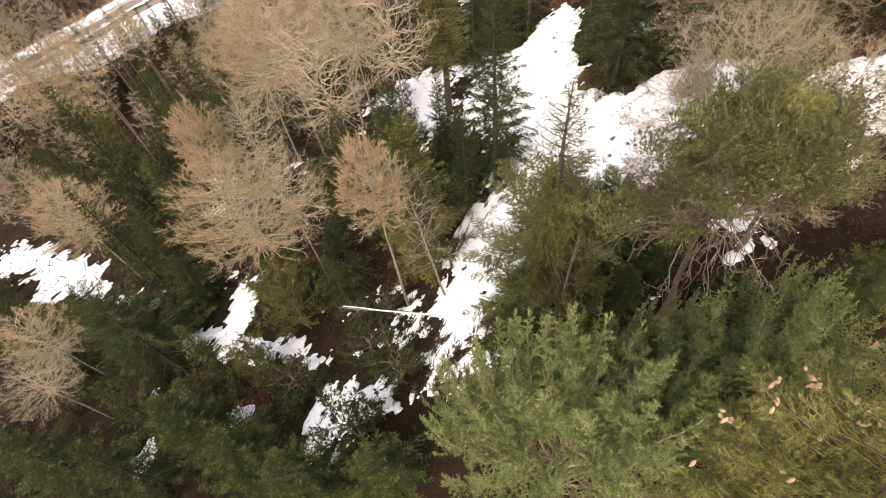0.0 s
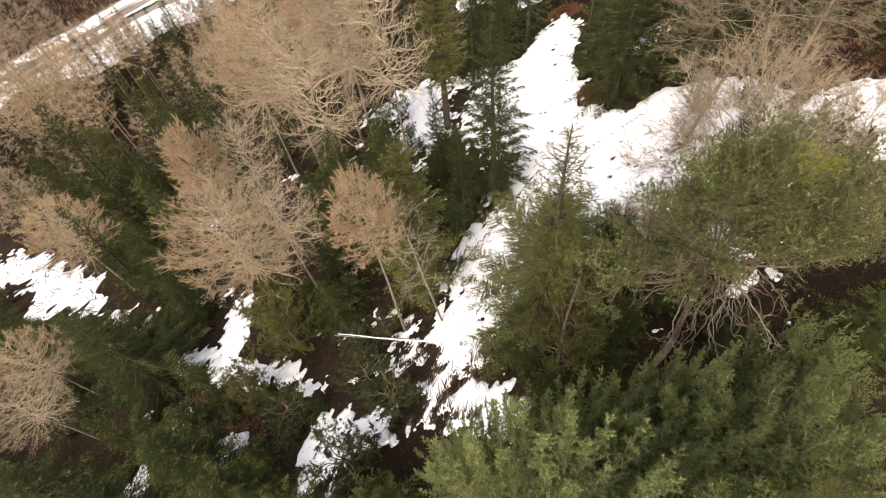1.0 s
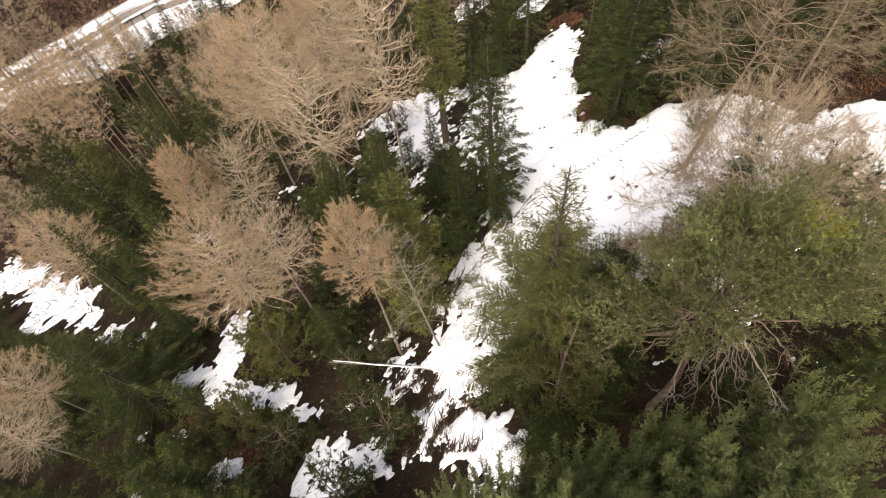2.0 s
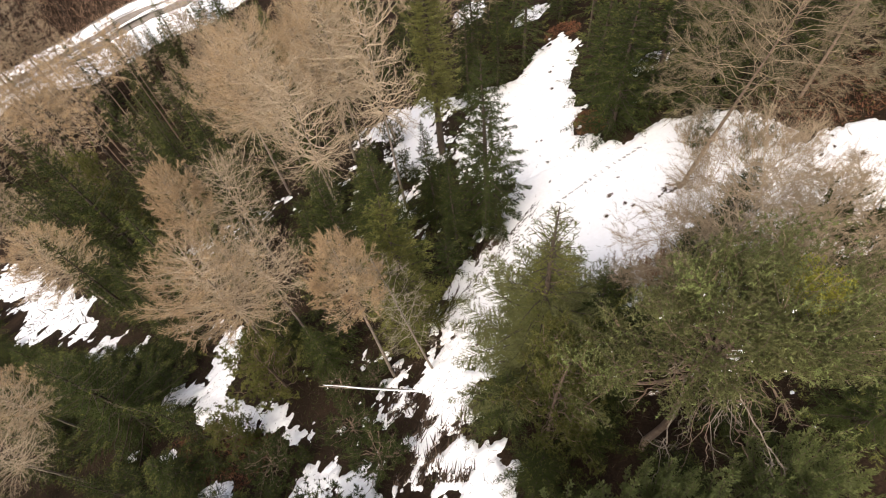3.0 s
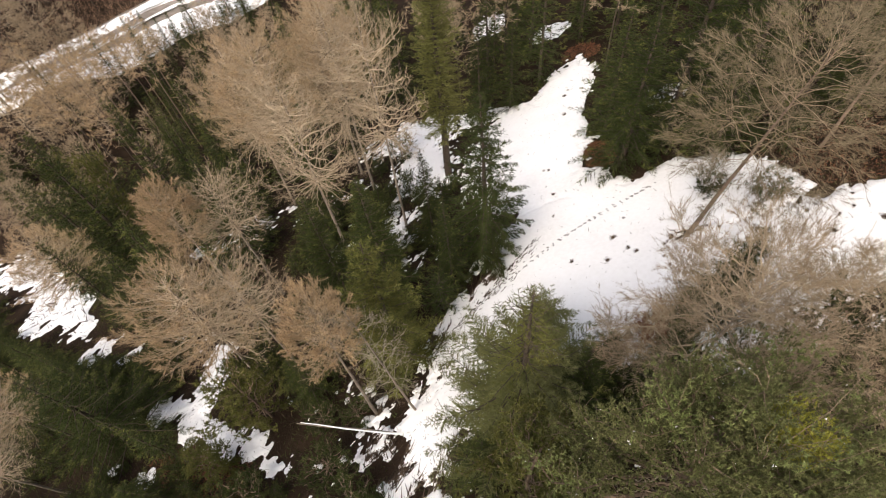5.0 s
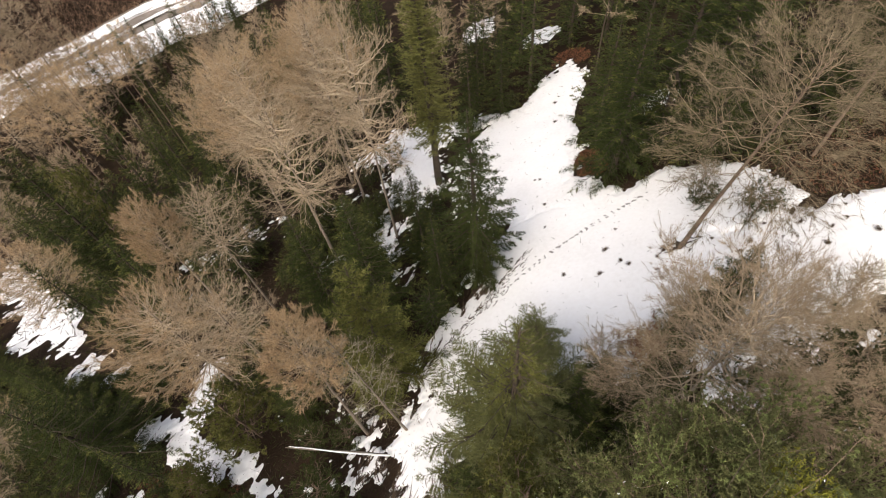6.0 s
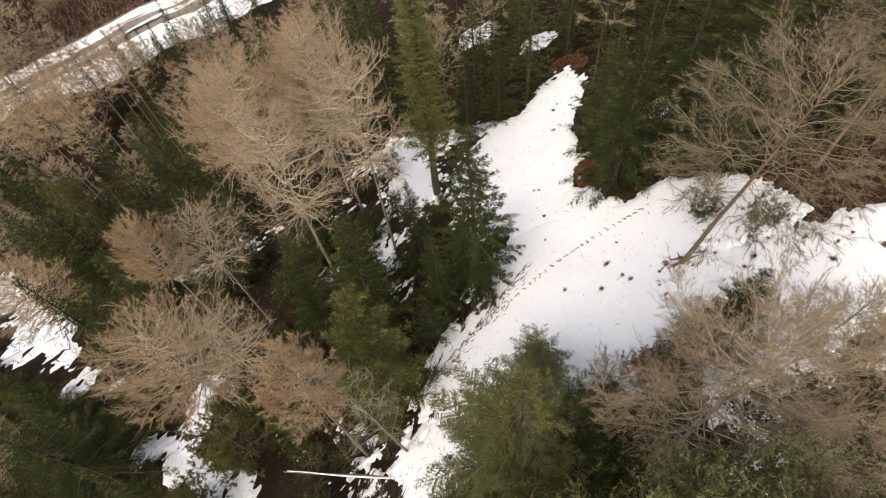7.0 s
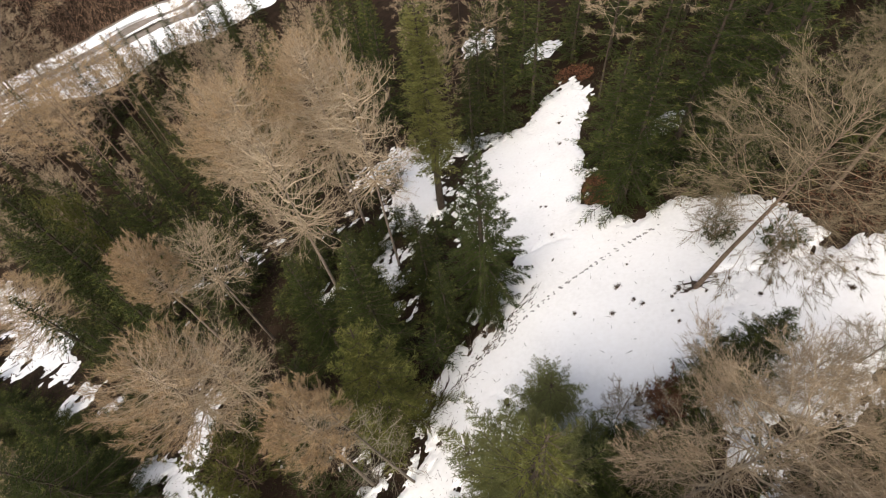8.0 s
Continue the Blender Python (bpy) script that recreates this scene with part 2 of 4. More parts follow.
def larch(h, r, start=0.35, limbs_n=104, second=28, twigs=28, thick=0.56, twig=TWIG, limb_mat=LIMB, rise=0.55, lift=0.22, arch=0.1, fuzz=0.2, twig_w=0.006, split=True, wild=0.09, inner=0.2, stem=0.0, bark=BARK):
    """A bare larch: limbs that leave the trunk, arch over and end in a dense fuzz of fine twigs."""
    trunk, crown, rest, out = Pile(), Pile(), Pile(), []
    line = arc(np.zeros(3), np.array([0, 0, 1.0]), h, (0, 0, 0), 12, 0.02)
    trunk.tube(line, np.linspace(h * 0.0125 * max(thick, stem) + 0.02, 0.015, 12), 8)
    for k in range(limbs_n):
        limb = Pile() if split else rest
        u = (k + rng.uniform(0, 1)) / limbs_n
        zf = start + (0.985 - start) * u ** 0.75
        reach = r * ((1 - u ** 2.6) ** 0.55 * (0.8 + 0.2 * min(1, u * 4)) * 0.95 + 0.08)
        ang = k * 2.39996 + rng.uniform(-0.5, 0.5)
        length = reach * rng.uniform(0.86, 1.06)
        d = unit([math.cos(ang), math.sin(ang), lift + rise * u ** 1.5])
        p0, _ = sample(line, [zf])
        side = np.array([-math.sin(ang), math.cos(ang), 0]) * rng.normal() * 0.18
        br = arc(p0[0], d, length, side + [0, 0, arch * rng.uniform(0.5, 1.2) * (1 - 0.5 * u)], 9, wild)
        limb.tube(br, np.linspace((0.010 + 0.0105 * length) * thick, 0.005, 9), 5, False)
        n = max(3, int(second * length / r * 1.2))
        s = rng.uniform(inner, 1.0, n) ** 0.6
        p, t = sample(br, s)
        sd = unit(t * 1.0 + rng.normal(size=(n, 3)) * [0.75, 0.75, 0.65] + [0, 0, 0.05])
        sl = length * rng.uniform(0.18, 0.42, n) * (1.15 - 0.6 * s) + 0.12
        for i in range(n):
            b2 = arc(p[i], sd[i], sl[i], rng.normal(size=3) * 0.2 + [0, 0, 0.1], 4, wild)
            if split:
                limb.spikes(b2[:1], [b2[-1] - b2[0]], sl[i], 0.011 * thick)
            else:
                limb.spikes(b2[:1], [b2[-1] - b2[0]], sl[i], 0.012)
            m = max(1, int(twigs * (0.4 + sl[i] / (0.35 * r)) * (0.15 + 1.25 * s[i] ** 1.5)))
            q = rng.uniform(0.1, 1.0, m) ** 0.8
            tp, tt = sample(b2, q)
            td = unit(tt * 0.6 + unit(tp - [0, 0, h * (start + 0.2)]) * 0.6 + rng.normal(size=(m, 3)) * 0.45)
            crown.blades(tp, td, fuzz * rng.uniform(0.4, 1.4, m), twig_w)
        if split:
            out.append(("limb", limb.mesh("limb", limb_mat)))
    if not split:
        crown.slot = 1
        crown.add(np.concatenate(rest.v), np.concatenate(rest.f))
    return [("trunk", trunk.mesh("trunk", bark, True)), *out, ("crown", crown.mesh("crown", [twig, limb_mat]))]


def pine(h, r, start=0.45, limbs_n=22, second=9, third=6, tuft=13, needle=0.13, thick=0.5, green=NEEDLE_PINE, flat=0.75, blade=0.011, shoots=3, upright=0.5, rise=0.8, split=True, twigs=0.005, shoot=1.1, reach2=1.0, ahead=0.5, limb_mat=BARK_PINE):
    trunk, crown, rest, out = Pile(), Pile(), Pile(), []
    line = arc(np.zeros(3), np.array([0, 0, 1.0]), h * 0.93, (0, 0, 0), 12, 0.05)
    trunk.tube(line, np.linspace(h * 0.013, 0.03, 12), 9)
    ends, dirs = [], []
    for k in range(limbs_n):
        limb = Pile() if split else rest
        u = (k + rng.uniform(0, 1)) / limbs_n
        zf = start + (0.99 - start) * u
        reach = r * (math.sin(math.pi * (0.25 + 0.68 * u)) ** flat)
        ang = k * 2.39996 + rng.uniform(-0.5, 0.5)
        length = reach * rng.uniform(0.7, 1.08)
        d = unit([math.cos(ang), math.sin(ang), 0.1 + rise * u])
        p0, _ = sample(line, [zf])
        br = arc(p0[0], d, length, (0, 0, 0.25 * rng.uniform(-0.3, 1.0)), 9, 0.4)
        limb.tube(br, np.linspace((0.018 + 0.017 * length) * thick, 0.010, 9), 6, False)
        n = max(3, int(second * (0.4 + length / r)))
        s = np.concatenate([rng.uniform(0.3, 1.0, n - 1), [1.0]])
        p, t = sample(br, s)
        sd = unit(t * 0.7 + rng.normal(size=(n, 3)) * [0.7, 0.7, 0.4] + [0, 0, 0.2])
        for i in range(n):
            sl = r * rng.uniform(0.16, 0.36) * reach2
            b2 = arc(p[i], sd[i], sl, rng.normal(size=3) * 0.2 + [0, 0, 0.3], 5, 0.3)
            limb.tube(b2[[0, 2, 4]], [0.014 * thick, 0.010 * thick, 0.004], 3, False)
            m = max(2, int(third))
            q = np.concatenate([rng.uniform(0.2, 1.0, m - 1), [1.0]])
            tp, tt = sample(b2, q)
            td = unit(tt * 0.5 + rng.normal(size=(m, 3)) * 0.5 + [0, 0, upright])
            tl = rng.uniform(0.12, 0.30, m) * shoot
            limb.spikes(tp, td, tl, twigs)
            for w in range(shoots):
                g = rng.uniform(0.1, 1.0, m) if w else np.ones(m)
                ends.append(tp + td * (tl * g)[:, None])
                dirs.append(unit(td + rng.normal(size=(m, 3)) * (0.35 if w else 0.1)))
        if split:
            out.append(("limb", limb.mesh("limb", limb_mat)))
    ends, dirs = np.concatenate(ends), np.concatenate(dirs)
    idx = np.repeat(np.arange(len(ends)), tuft)
    d = unit(dirs[idx] * ahead + rng.normal(size=(len(idx), 3)) * 0.6)
    p = ends[idx] - dirs[idx] * (needle * rng.uniform(0, 1.0, len(idx)))[:, None]
    crown.blades(p, d, needle * rng.uniform(0.6, 1.25, len(idx)), blade)
    if not split:
        crown.slot = 1
        crown.add(np.concatenate(rest.v), np.concatenate(rest.f))
    return [("trunk", trunk.mesh("trunk", BARK_PINE, True)), *out, ("crown", crown.mesh("crown", [green, BARK_PINE]))]


def larch_dome(h, r, depth, low=-0.25, limbs_n=90, second=22, twigs=16, thick=0.6, fuzz=0.2, twig=TWIG, limb_mat=LIMB, bark=BARK, twig_w=0.006, wild=0.12, bare=0.35, sweep=0.32, shell=0.14, fade=0.55, split=True):
    """A bare larch with a domed crown: limbs sweep out and up to the dome, where the twigs are finest and densest; the lowest limbs stay bare."""
    trunk, crown, rest, out = Pile(), Pile(), Pile(), []
    line = arc(np.zeros(3), np.array([0, 0, 1.0]), h * 0.98, (0, 0, 0), 12, 0.02)
    trunk.tube(line, np.linspace(h * 0.0085 + 0.02, 0.015, 12), 8)
    middle = h - depth
    for k in range(limbs_n):
        limb = Pile() if split else rest
        u = (k + rng.uniform(0, 1)) / limbs_n
        up = low + (0.99 - low) * u
        flat = math.sqrt(max(0.0, 1 - max(up, 0.0) ** 2)) * (1 - 0.25 * max(0.0, -up))
        ang = k * 2.39996 + rng.uniform(-0.4, 0.4)
        swell = rng.uniform(1 - shell, 1 + shell * 0.5) * (1 + 0.07 * math.sin(3 * ang + h) + 0.05 * math.sin(5 * ang))
        reach, top = r * flat * swell, middle + depth * up * swell
        foot = min(h * 0.95, max(middle - 0.5 * depth, top - sweep * rng.uniform(0.5, 1.2) * reach - 0.2))
        p0, _ = sample(line, [foot / (h * 0.98)])
        a, c = p0[0], np.array([reach * math.cos(ang), reach * math.sin(ang), top])
        side = np.array([-math.sin(ang), math.cos(ang), 0]) * rng.normal() * 0.14 * reach
        b = a * 0.4 + c * 0.6 + side
        b[2] = a[2] + (c[2] - a[2]) * rng.uniform(-0.1, 0.5)
        q = np.linspace(0, 1, 9)[:, None]
        jit = np.cumsum(rng.normal(size=(9, 3)) * wild * max(reach, 0.4) / 9, axis=0)
        jit[0] = 0
        br = a * (1 - q) ** 2 + 2 * b * q * (1 - q) + c * q * q + jit
        length = float(np.linalg.norm(br[-1] - br[0]))
        limb.tube(br, np.linspace((0.012 + 0.011 * length) * thick, 0.005, 9), 5, False)
        hairy = bare + (1 - bare) * float(smooth((up - low) / fade))
        n = max(4, int(second * (0.35 + 0.65 * length / r)))
        g = rng.uniform(0.12, 1.0, n) ** 0.7
        p, t = sample(br, g)
        sd = unit(t * 0.9 + rng.normal(size=(n, 3)) * 0.6 + [0, 0, 0.2])
        sl = (0.14 + 0.26 * r * (1.1 - 0.75 * g)) * rng.uniform(0.6, 1.2, n)
        for i in range(n):
            b2 = arc(p[i], sd[i], sl[i], rng.normal(size=3) * 0.2 + [0, 0, 0.2], 5, wild * 1.5)
            limb.tube(b2[[0, 2, 4]], [0.012 * thick, 0.009 * thick, 0.003], 3, False)
            m = int(twigs * hairy * (0.5 + sl[i] / (0.25 * r)) * (0.08 + 1.3 * g[i] ** 2.2))
            if m < 1:
                continue
            tp, tt = sample(b2, rng.uniform(0.15, 1.0, m))
            away = unit(tp - [0, 0, middle - 0.3 * depth])
            td = unit(tt * 0.35 + away * 0.6 + rng.normal(size=(m, 3)) * 0.6)
            crown.blades(tp, td, fuzz * rng.uniform(0.4, 1.4, m), twig_w)
        if split:
            out.append(("limb", limb.mesh("limb", limb_mat)))
    if not split:
        crown.slot = 1
        crown.add(np.concatenate(rest.v), np.concatenate(rest.f))
    return [("trunk", trunk.mesh("trunk", bark, True)), *out, ("crown", crown.mesh("crown", [twig, limb_mat]))]


def broad_pine(h, spans, drop, hub, limbs_n=58, second=15, shoots=24, leaves=11, leaf=0.062, blade=0.009):
    """A wind-shaped pine: a sloping roof of foliage on twisted limbs, wider on some sides (eight spans, from the right round by the far side), bare below on the near side."""
    trunk, crown, out = Pile(), Pile(), []
    line = arc(np.zeros(3), np.array([0, 0, 1.0]), h * 0.95, (0, 0, 0), 12, 0.08)
    trunk.tube(line, np.linspace(h * 0.012, 0.03, 12), 9)
    for k in range(limbs_n):
        limb = Pile()
        ang = k * 2.39996 + rng.uniform(-0.3, 0.3)
        w = (ang / 0.7854) % 8
        i, f = int(w), float(smooth(w - int(w)))
        span, fall = spans[i] * (1 - f) + spans[(i + 1) % 8] * f, drop[i] * (1 - f) + drop[(i + 1) % 8] * f
        rho = math.sqrt((k + 0.5) / limbs_n)
        reach = span * rho * rng.uniform(0.92, 1.06)
        c = np.array([reach * math.cos(ang), reach * math.sin(ang), h - fall * rho ** 2.2 + rng.normal() * 0.2])
        a, _ = sample(line, [min(0.97, max(hub, (c[2] - 0.45 * reach) / h))])
        a = a[0]
        b = a * 0.45 + c * 0.55 + rng.normal(size=3) * [0.25, 0.25, 0.1]
        b[2] = a[2] + (c[2] - a[2]) * 0.35
        q = np.linspace(0, 1, 10)[:, None]
        jit = np.cumsum(rng.normal(size=(10, 3)) * 0.05, axis=0)
        jit[0] = 0
        br = a * (1 - q) ** 2 + 2 * b * q * (1 - q) + c * q * q + jit
        limb.tube(br, np.linspace(0.014 + 0.012 * reach, 0.006, 10), 6, False)
        g = np.concatenate([rng.uniform(0.45, 1.0, second - 1), [1.0]])
        p, t = sample(br, g)
        sd = unit(t * 0.7 + rng.normal(size=(second, 3)) * [0.75, 0.75, 0.25] + [0, 0, 0.15])
        tone = int(rng.random() < 0.2)
        for i in range(second):
            b2 = arc(p[i], sd[i], rng.uniform(0.35, 0.85), rng.normal(size=3) * 0.2 + [0, 0, 0.25], 5, 0.25)
            limb.tube(b2[[0, 2, 4]], [0.007, 0.005, 0.003], 3, False)
            tp, tt = sample(b2, rng.uniform(0.15, 1.0, shoots))
            tp = tp + rng.normal(size=tp.shape) * [0.1, 0.1, 0.05]
            td = unit(tt * 0.35 + rng.normal(size=(shoots, 3)) * 0.45 + [0, 0, 0.8])
            gold = np.linalg.norm(tp - np.array([0.45, 0.2, h - 0.15]), axis=1) < 0.55
            specks = np.linalg.norm((tp - np.array([-3.8, 0.4, 6.1])) * [0.8, 1, 1], axis=1) < 1.0
            caught = rng.random(shoots) < np.where(specks, 0.5, 0.012)
            slot = np.where(caught, 3, np.where(gold, 2, np.where(rng.random(shoots) < (0.5 if tone else 0.06), 1, 0)))
            idx = np.repeat(np.arange(shoots), leaves)
            nd = unit(td[idx] * 0.55 + rng.normal(size=(len(idx), 3)) * 0.6)
            np_ = tp[idx] - td[idx] * (0.1 * rng.uniform(0, 1, len(idx)))[:, None]
            for one in (0, 1, 2, 3):
                crown.slot, pick = one, (slot[idx] == one) & ((one < 3) | (rng.random(len(idx)) < 0.13))
                if pick.any():
                    crown.blades(np_[pick], nd[pick], leaf * (0.55 if one == 3 else 1.0) * rng.uniform(0.6, 1.25, int(pick.sum())), blade)
        out.append(("limb", limb.mesh("limb", BARK_PINE)))
    for k in range(13):
        limb = Pile()
        ang = -1.75 + (k - 6) * 0.19 + rng.uniform(-0.15, 0.15)
        p0, _ = sample(line, [hub + rng.uniform(-0.03, 0.08)])
        br = arc(p0[0], unit([math.cos(ang), math.sin(ang), rng.uniform(0.0, 0.35)]), rng.uniform(1.2, 2.2), (0, 0, -0.7), 14, 0.6)
        limb.tube(br, np.linspace(0.026, 0.007, 14), 6, False)
        p, t = sample(br, rng.uniform(0.25, 1.0, 8))
        for i in range(8):
            b2 = arc(p[i], unit(t[i] + rng.normal(size=3) * 0.6), rng.uniform(0.3, 0.9), (0, 0, -0.25), 7, 0.45)
            limb.tube(b2, np.linspace(0.014, 0.004, 7), 4, False)
            q, w = sample(b2, rng.uniform(0.3, 1.0, 5))
            limb.spikes(q, w + rng.normal(size=(5, 3)) * 0.6, rng.uniform(0.1, 0.3, 5), 0.005)
        out.append(("limb", limb.mesh("limb", BARK if k % 2 else BARK_PINE, True)))
    return [("trunk", trunk.mesh("trunk", BARK_PINE, True)), *out, ("crown", crown.mesh("crown", [NEEDLE_PINE, NEEDLE_NEAR, YELLOW, SNOW]))]


def candle_pine(h, r, limbs_n=64, side=60, needles=17, needle=0.06, blade=0.0092, green=NEEDLE_NEAR):
    """A young pine whose limbs turn upright and end in leaders thick with brush-like shoots."""
    trunk, crown, out = Pile(), Pile(), []
    line = arc(np.zeros(3), np.array([0, 0, 1.0]), h * 0.72, (0, 0, 0), 12, 0.02)
    trunk.tube(line, np.linspace(h * 0.009, 0.025, 12), 9)
    for k in range(limbs_n):
        limb = Pile()
        ang, far = k * 2.39996 + rng.uniform(-0.3, 0.3), r * math.sqrt((k + 0.5) / limbs_n)
        top = h * (1 - 0.22 * (far / r) ** 2) - rng.uniform(0, 1.3)
        low = top - far * 0.7 - rng.uniform(0.7, 1.3)
        a, c = np.array([0, 0, low]), np.array([far * math.cos(ang), far * math.sin(ang), top])
        b = np.array([c[0] * 0.95, c[1] * 0.95, low + far * 0.3])
        q = np.linspace(0, 1, 11)[:, None]
        br = a * (1 - q) ** 2 + 2 * b * q * (1 - q) + c * q * q + np.cumsum(rng.normal(size=(11, 3)) * 0.012, axis=0)
        limb.tube(br, np.linspace(0.018, 0.005, 11), 5, False)
        t = np.sort(rng.uniform(0.2, 1.0, side))
        p, along = sample(br, t)
        w = rng.uniform(0, 6.283, side)
        d = unit(np.stack([np.cos(w), np.sin(w), rng.uniform(0.5, 1.1, side)], 1) + along * 0.4)
        length = (0.12 + 0.36 * (1 - t)) * rng.uniform(0.6, 1.15, side)
        limb.spikes(p, d, length, 0.006)
        p, d, length = np.concatenate([p, br[-1:]]), np.concatenate([d, [[0, 0, 1.0]]]), np.concatenate([length, [0.22]])
        count = (needles * (0.5 + 1.6 * length / 0.3)).astype(int)
        idx = np.repeat(np.arange(len(p)), count)
        g = rng.uniform(0.05, 1.0, len(idx))
        nd = unit(d[idx] * 0.75 + [0, 0, 0.25] + rng.normal(size=(len(idx), 3)) * 0.55)
        crown.blades(p[idx] + d[idx] * (length[idx] * g)[:, None], nd, needle * rng.uniform(0.6, 1.2, len(idx)), blade)
        out.append(("limb", limb.mesh("limb", LIMB if k % 9 == 0 else BARK_PINE)))
    return [("trunk", trunk.mesh("trunk", BARK_PINE, True)), *out, ("crown", crown.mesh("crown", [green]))]


# ---- the ground ----
TABLE = rng.uniform(-1, 1, (256, 256))


def wave_noise(x, y, scale, octaves=4):
    """A smooth random field of about +-1, in several octaves."""
    x, y = np.asarray(x, dtype=float) / (scale * 2.5), np.asarray(y, dtype=float) / (scale * 2.5)
    out, gain = 0, 1.0
    for k in range(octaves):
        xi, yi = np.floor(x).astype(int), np.floor(y).astype(int)
        u, w = x - xi, y - yi
        u, w = u * u * (3 - 2 * u), w * w * (3 - 2 * w)
        a, b = TABLE[xi & 255, yi & 255], TABLE[(xi + 1) & 255, yi & 255]
        c, d = TABLE[xi & 255, (yi + 1) & 255], TABLE[(xi + 1) & 255, (yi + 1) & 255]
        out = out + gain * ((a * (1 - u) + b * u) * (1 - w) + (c * (1 - u) + d * u) * w)
        x, y, gain = x * 2.03 + 17.3, y * 2.03 + 5.1, gain * 0.55
    return out


def ground_z(x, y):
    x, y = np.asarray(x, dtype=float), np.asarray(y, dtype=float)
    hill = 5.22 + 0.412 * x - 0.309 * y + 0.15 * wave_noise(x, y, 4.0)
    hill = np.where(hill > 40, 40 + (hill - 40) * 0.5, hill)
    d = -0.749 * (x + 77.7) + 0.662 * (y - 102.8)
    floor = -38 + 0.42 * np.maximum(0, d - 9) + 0.4 * wave_noise(x, y, 16.0)
    k = 3.0
    gap = np.clip(0.5 + 0.5 * (hill - floor) / k, 0, 1)
    return floor * (1 - gap) + hill * gap + k * gap * (1 - gap)


def grid(name, x0, x1, y0, y1, step, mat, height):
    xs, ys = np.arange(x0, x1 + step * 0.5, step), np.arange(y0, y1 + step * 0.5, step)
    x, y = np.meshgrid(xs, ys)
    v = np.stack([x, y, height(x, y)], -1).reshape(-1, 3)
    nx, ny = len(xs), len(ys)
    i, j = np.meshgrid(np.arange(nx - 1), np.arange(ny - 1))
    a = j * nx + i
    f = np.stack([a, a + 1, a + nx + 1, a, a + nx + 1, a + nx], -1).reshape(-1, 3)
    return v, f


def ring_ground():
    """One sheet: fine near the walk, ever coarser towards the horizon."""
    n = 240
    u = np.linspace(-1, 1, n)
    s = np.sinh(u * 5.2) / np.sinh(5.2) * 1500
    x, y = np.meshgrid(s, s + 20)
    v = np.stack([x, y, ground_z(x, y)], -1).reshape(-1, 3)
    i, j = np.meshgrid(np.arange(n - 1), np.arange(n - 1))
    a = j * n + i
    return v, np.stack([a, a + 1, a + n + 1, a, a + n + 1, a + n], -1).reshape(-1, 3)


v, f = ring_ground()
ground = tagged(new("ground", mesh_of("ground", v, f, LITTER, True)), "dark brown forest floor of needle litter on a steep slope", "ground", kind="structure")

# snow lies in patches: centre, half lengths, turn in degrees
CLEARING = [
    (6.5, 21.0, 5.6, 5.2, 0), (16.5, 18.3, 6.0, 3.0, -6), (21.5, 17.8, 5.0, 2.6, -8), (12.2, 23.6, 3.4, 3.2, -35), (13.7, 22.3, 2.1, 2.0, 0),
    (6.9, 26.4, 2.1, 2.0, 0), (4.8, 17.6, 5.0, 2.7, 0), (5.2, 16.3, 4.2, 1.8, 0), (2.4, 17.8, 2.4, 2.6, 0), (10.7, 12.7, 1.1, 0.5, 10), (10.3, 11.0, 0.5, 0.28, 20),
    (12.4, 14.6, 2.8, 1.2, 5), (5.6, 14.4, 2.2, 1.3, 10), (13.2, 16.2, 3.0, 1.8, 0),
]
UPPER_SNOW = [
    (3.6, 32.0, 4.2, 7.8, -4), (6.8, 39.5, 2.4, 5.8, -15), (0.2, 39.6, 2.4, 1.2, -10), (13.0, 34.4, 1.5, 1.2, 0), (-6.0, 40.0, 4.5, 3.0, -20),
    (-4.4, 34.5, 2.4, 4.6, 12), (-21.7, 33.0, 2.0, 1.0, 0), (-24.5, 30.9, 2.0, 0.8, 0), (6.5, 53.5, 1.8, 2.5, 0), (0.6, 64.0, 2.2, 3.5, 0),
]
EDGE_SNOW = [
    (0.2, 16.6, 1.5, 4.8, -27), (-1.1, 11.4, 1.4, 3.2, 0), (-0.5, 7.9, 2.0, 1.2, 0), (0.5, 6.9, 1.4, 1.5, 0), (1.3, 14.4, 1.9, 2.4, 0), (-0.2, 13.6, 1.4, 2.4, -12),
    (-5.1, 26.0, 0.8, 3.2, 20), (-10.3, 25.3, 0.6, 0.8, 0), (-16.2, 16.0, 1.5, 2.7, 10),
]
LOWER_SNOW = [
    (-13.8, 12.0, 5.2, 1.1, -21), (-18.4, 13.9, 1.9, 1.0, 0), (-7.5, 6.7, 1.3, 1.7, 12), (-5.6, 7.5, 1.3, 0.65, -8), (-12.4, 7.6, 1.2, 0.9, 0),
    (-10.8, 11.0, 2.3, 0.95, -12), (-9.2, 10.0, 0.95, 0.45, -10), (-3.5, 12.5, 0.5, 0.8, 0),
    (-17.1, 9.7, 0.9, 0.5, 0), (-18.6, 6.0, 0.6, 0.9, 0), (-45.0, 29.0, 20, 3.2, -27), (-60.0, 36.6, 12, 2.9, -27),
]
PATCHES = CLEARING + UPPER_SNOW + EDGE_SNOW + LOWER_SNOW


TRAIL = []
for k in range(66):
    u = k / 65 + 0.008 * math.sin(k * 12.9898)
    over = 0.09 * (-1) ** k + 0.06 * math.sin(k * 78.233)
    TRAIL.append((10.2 - 10.5 * u + over * 0.5, 24.8 - 4.6 * u - 3.3 * u * u + over))


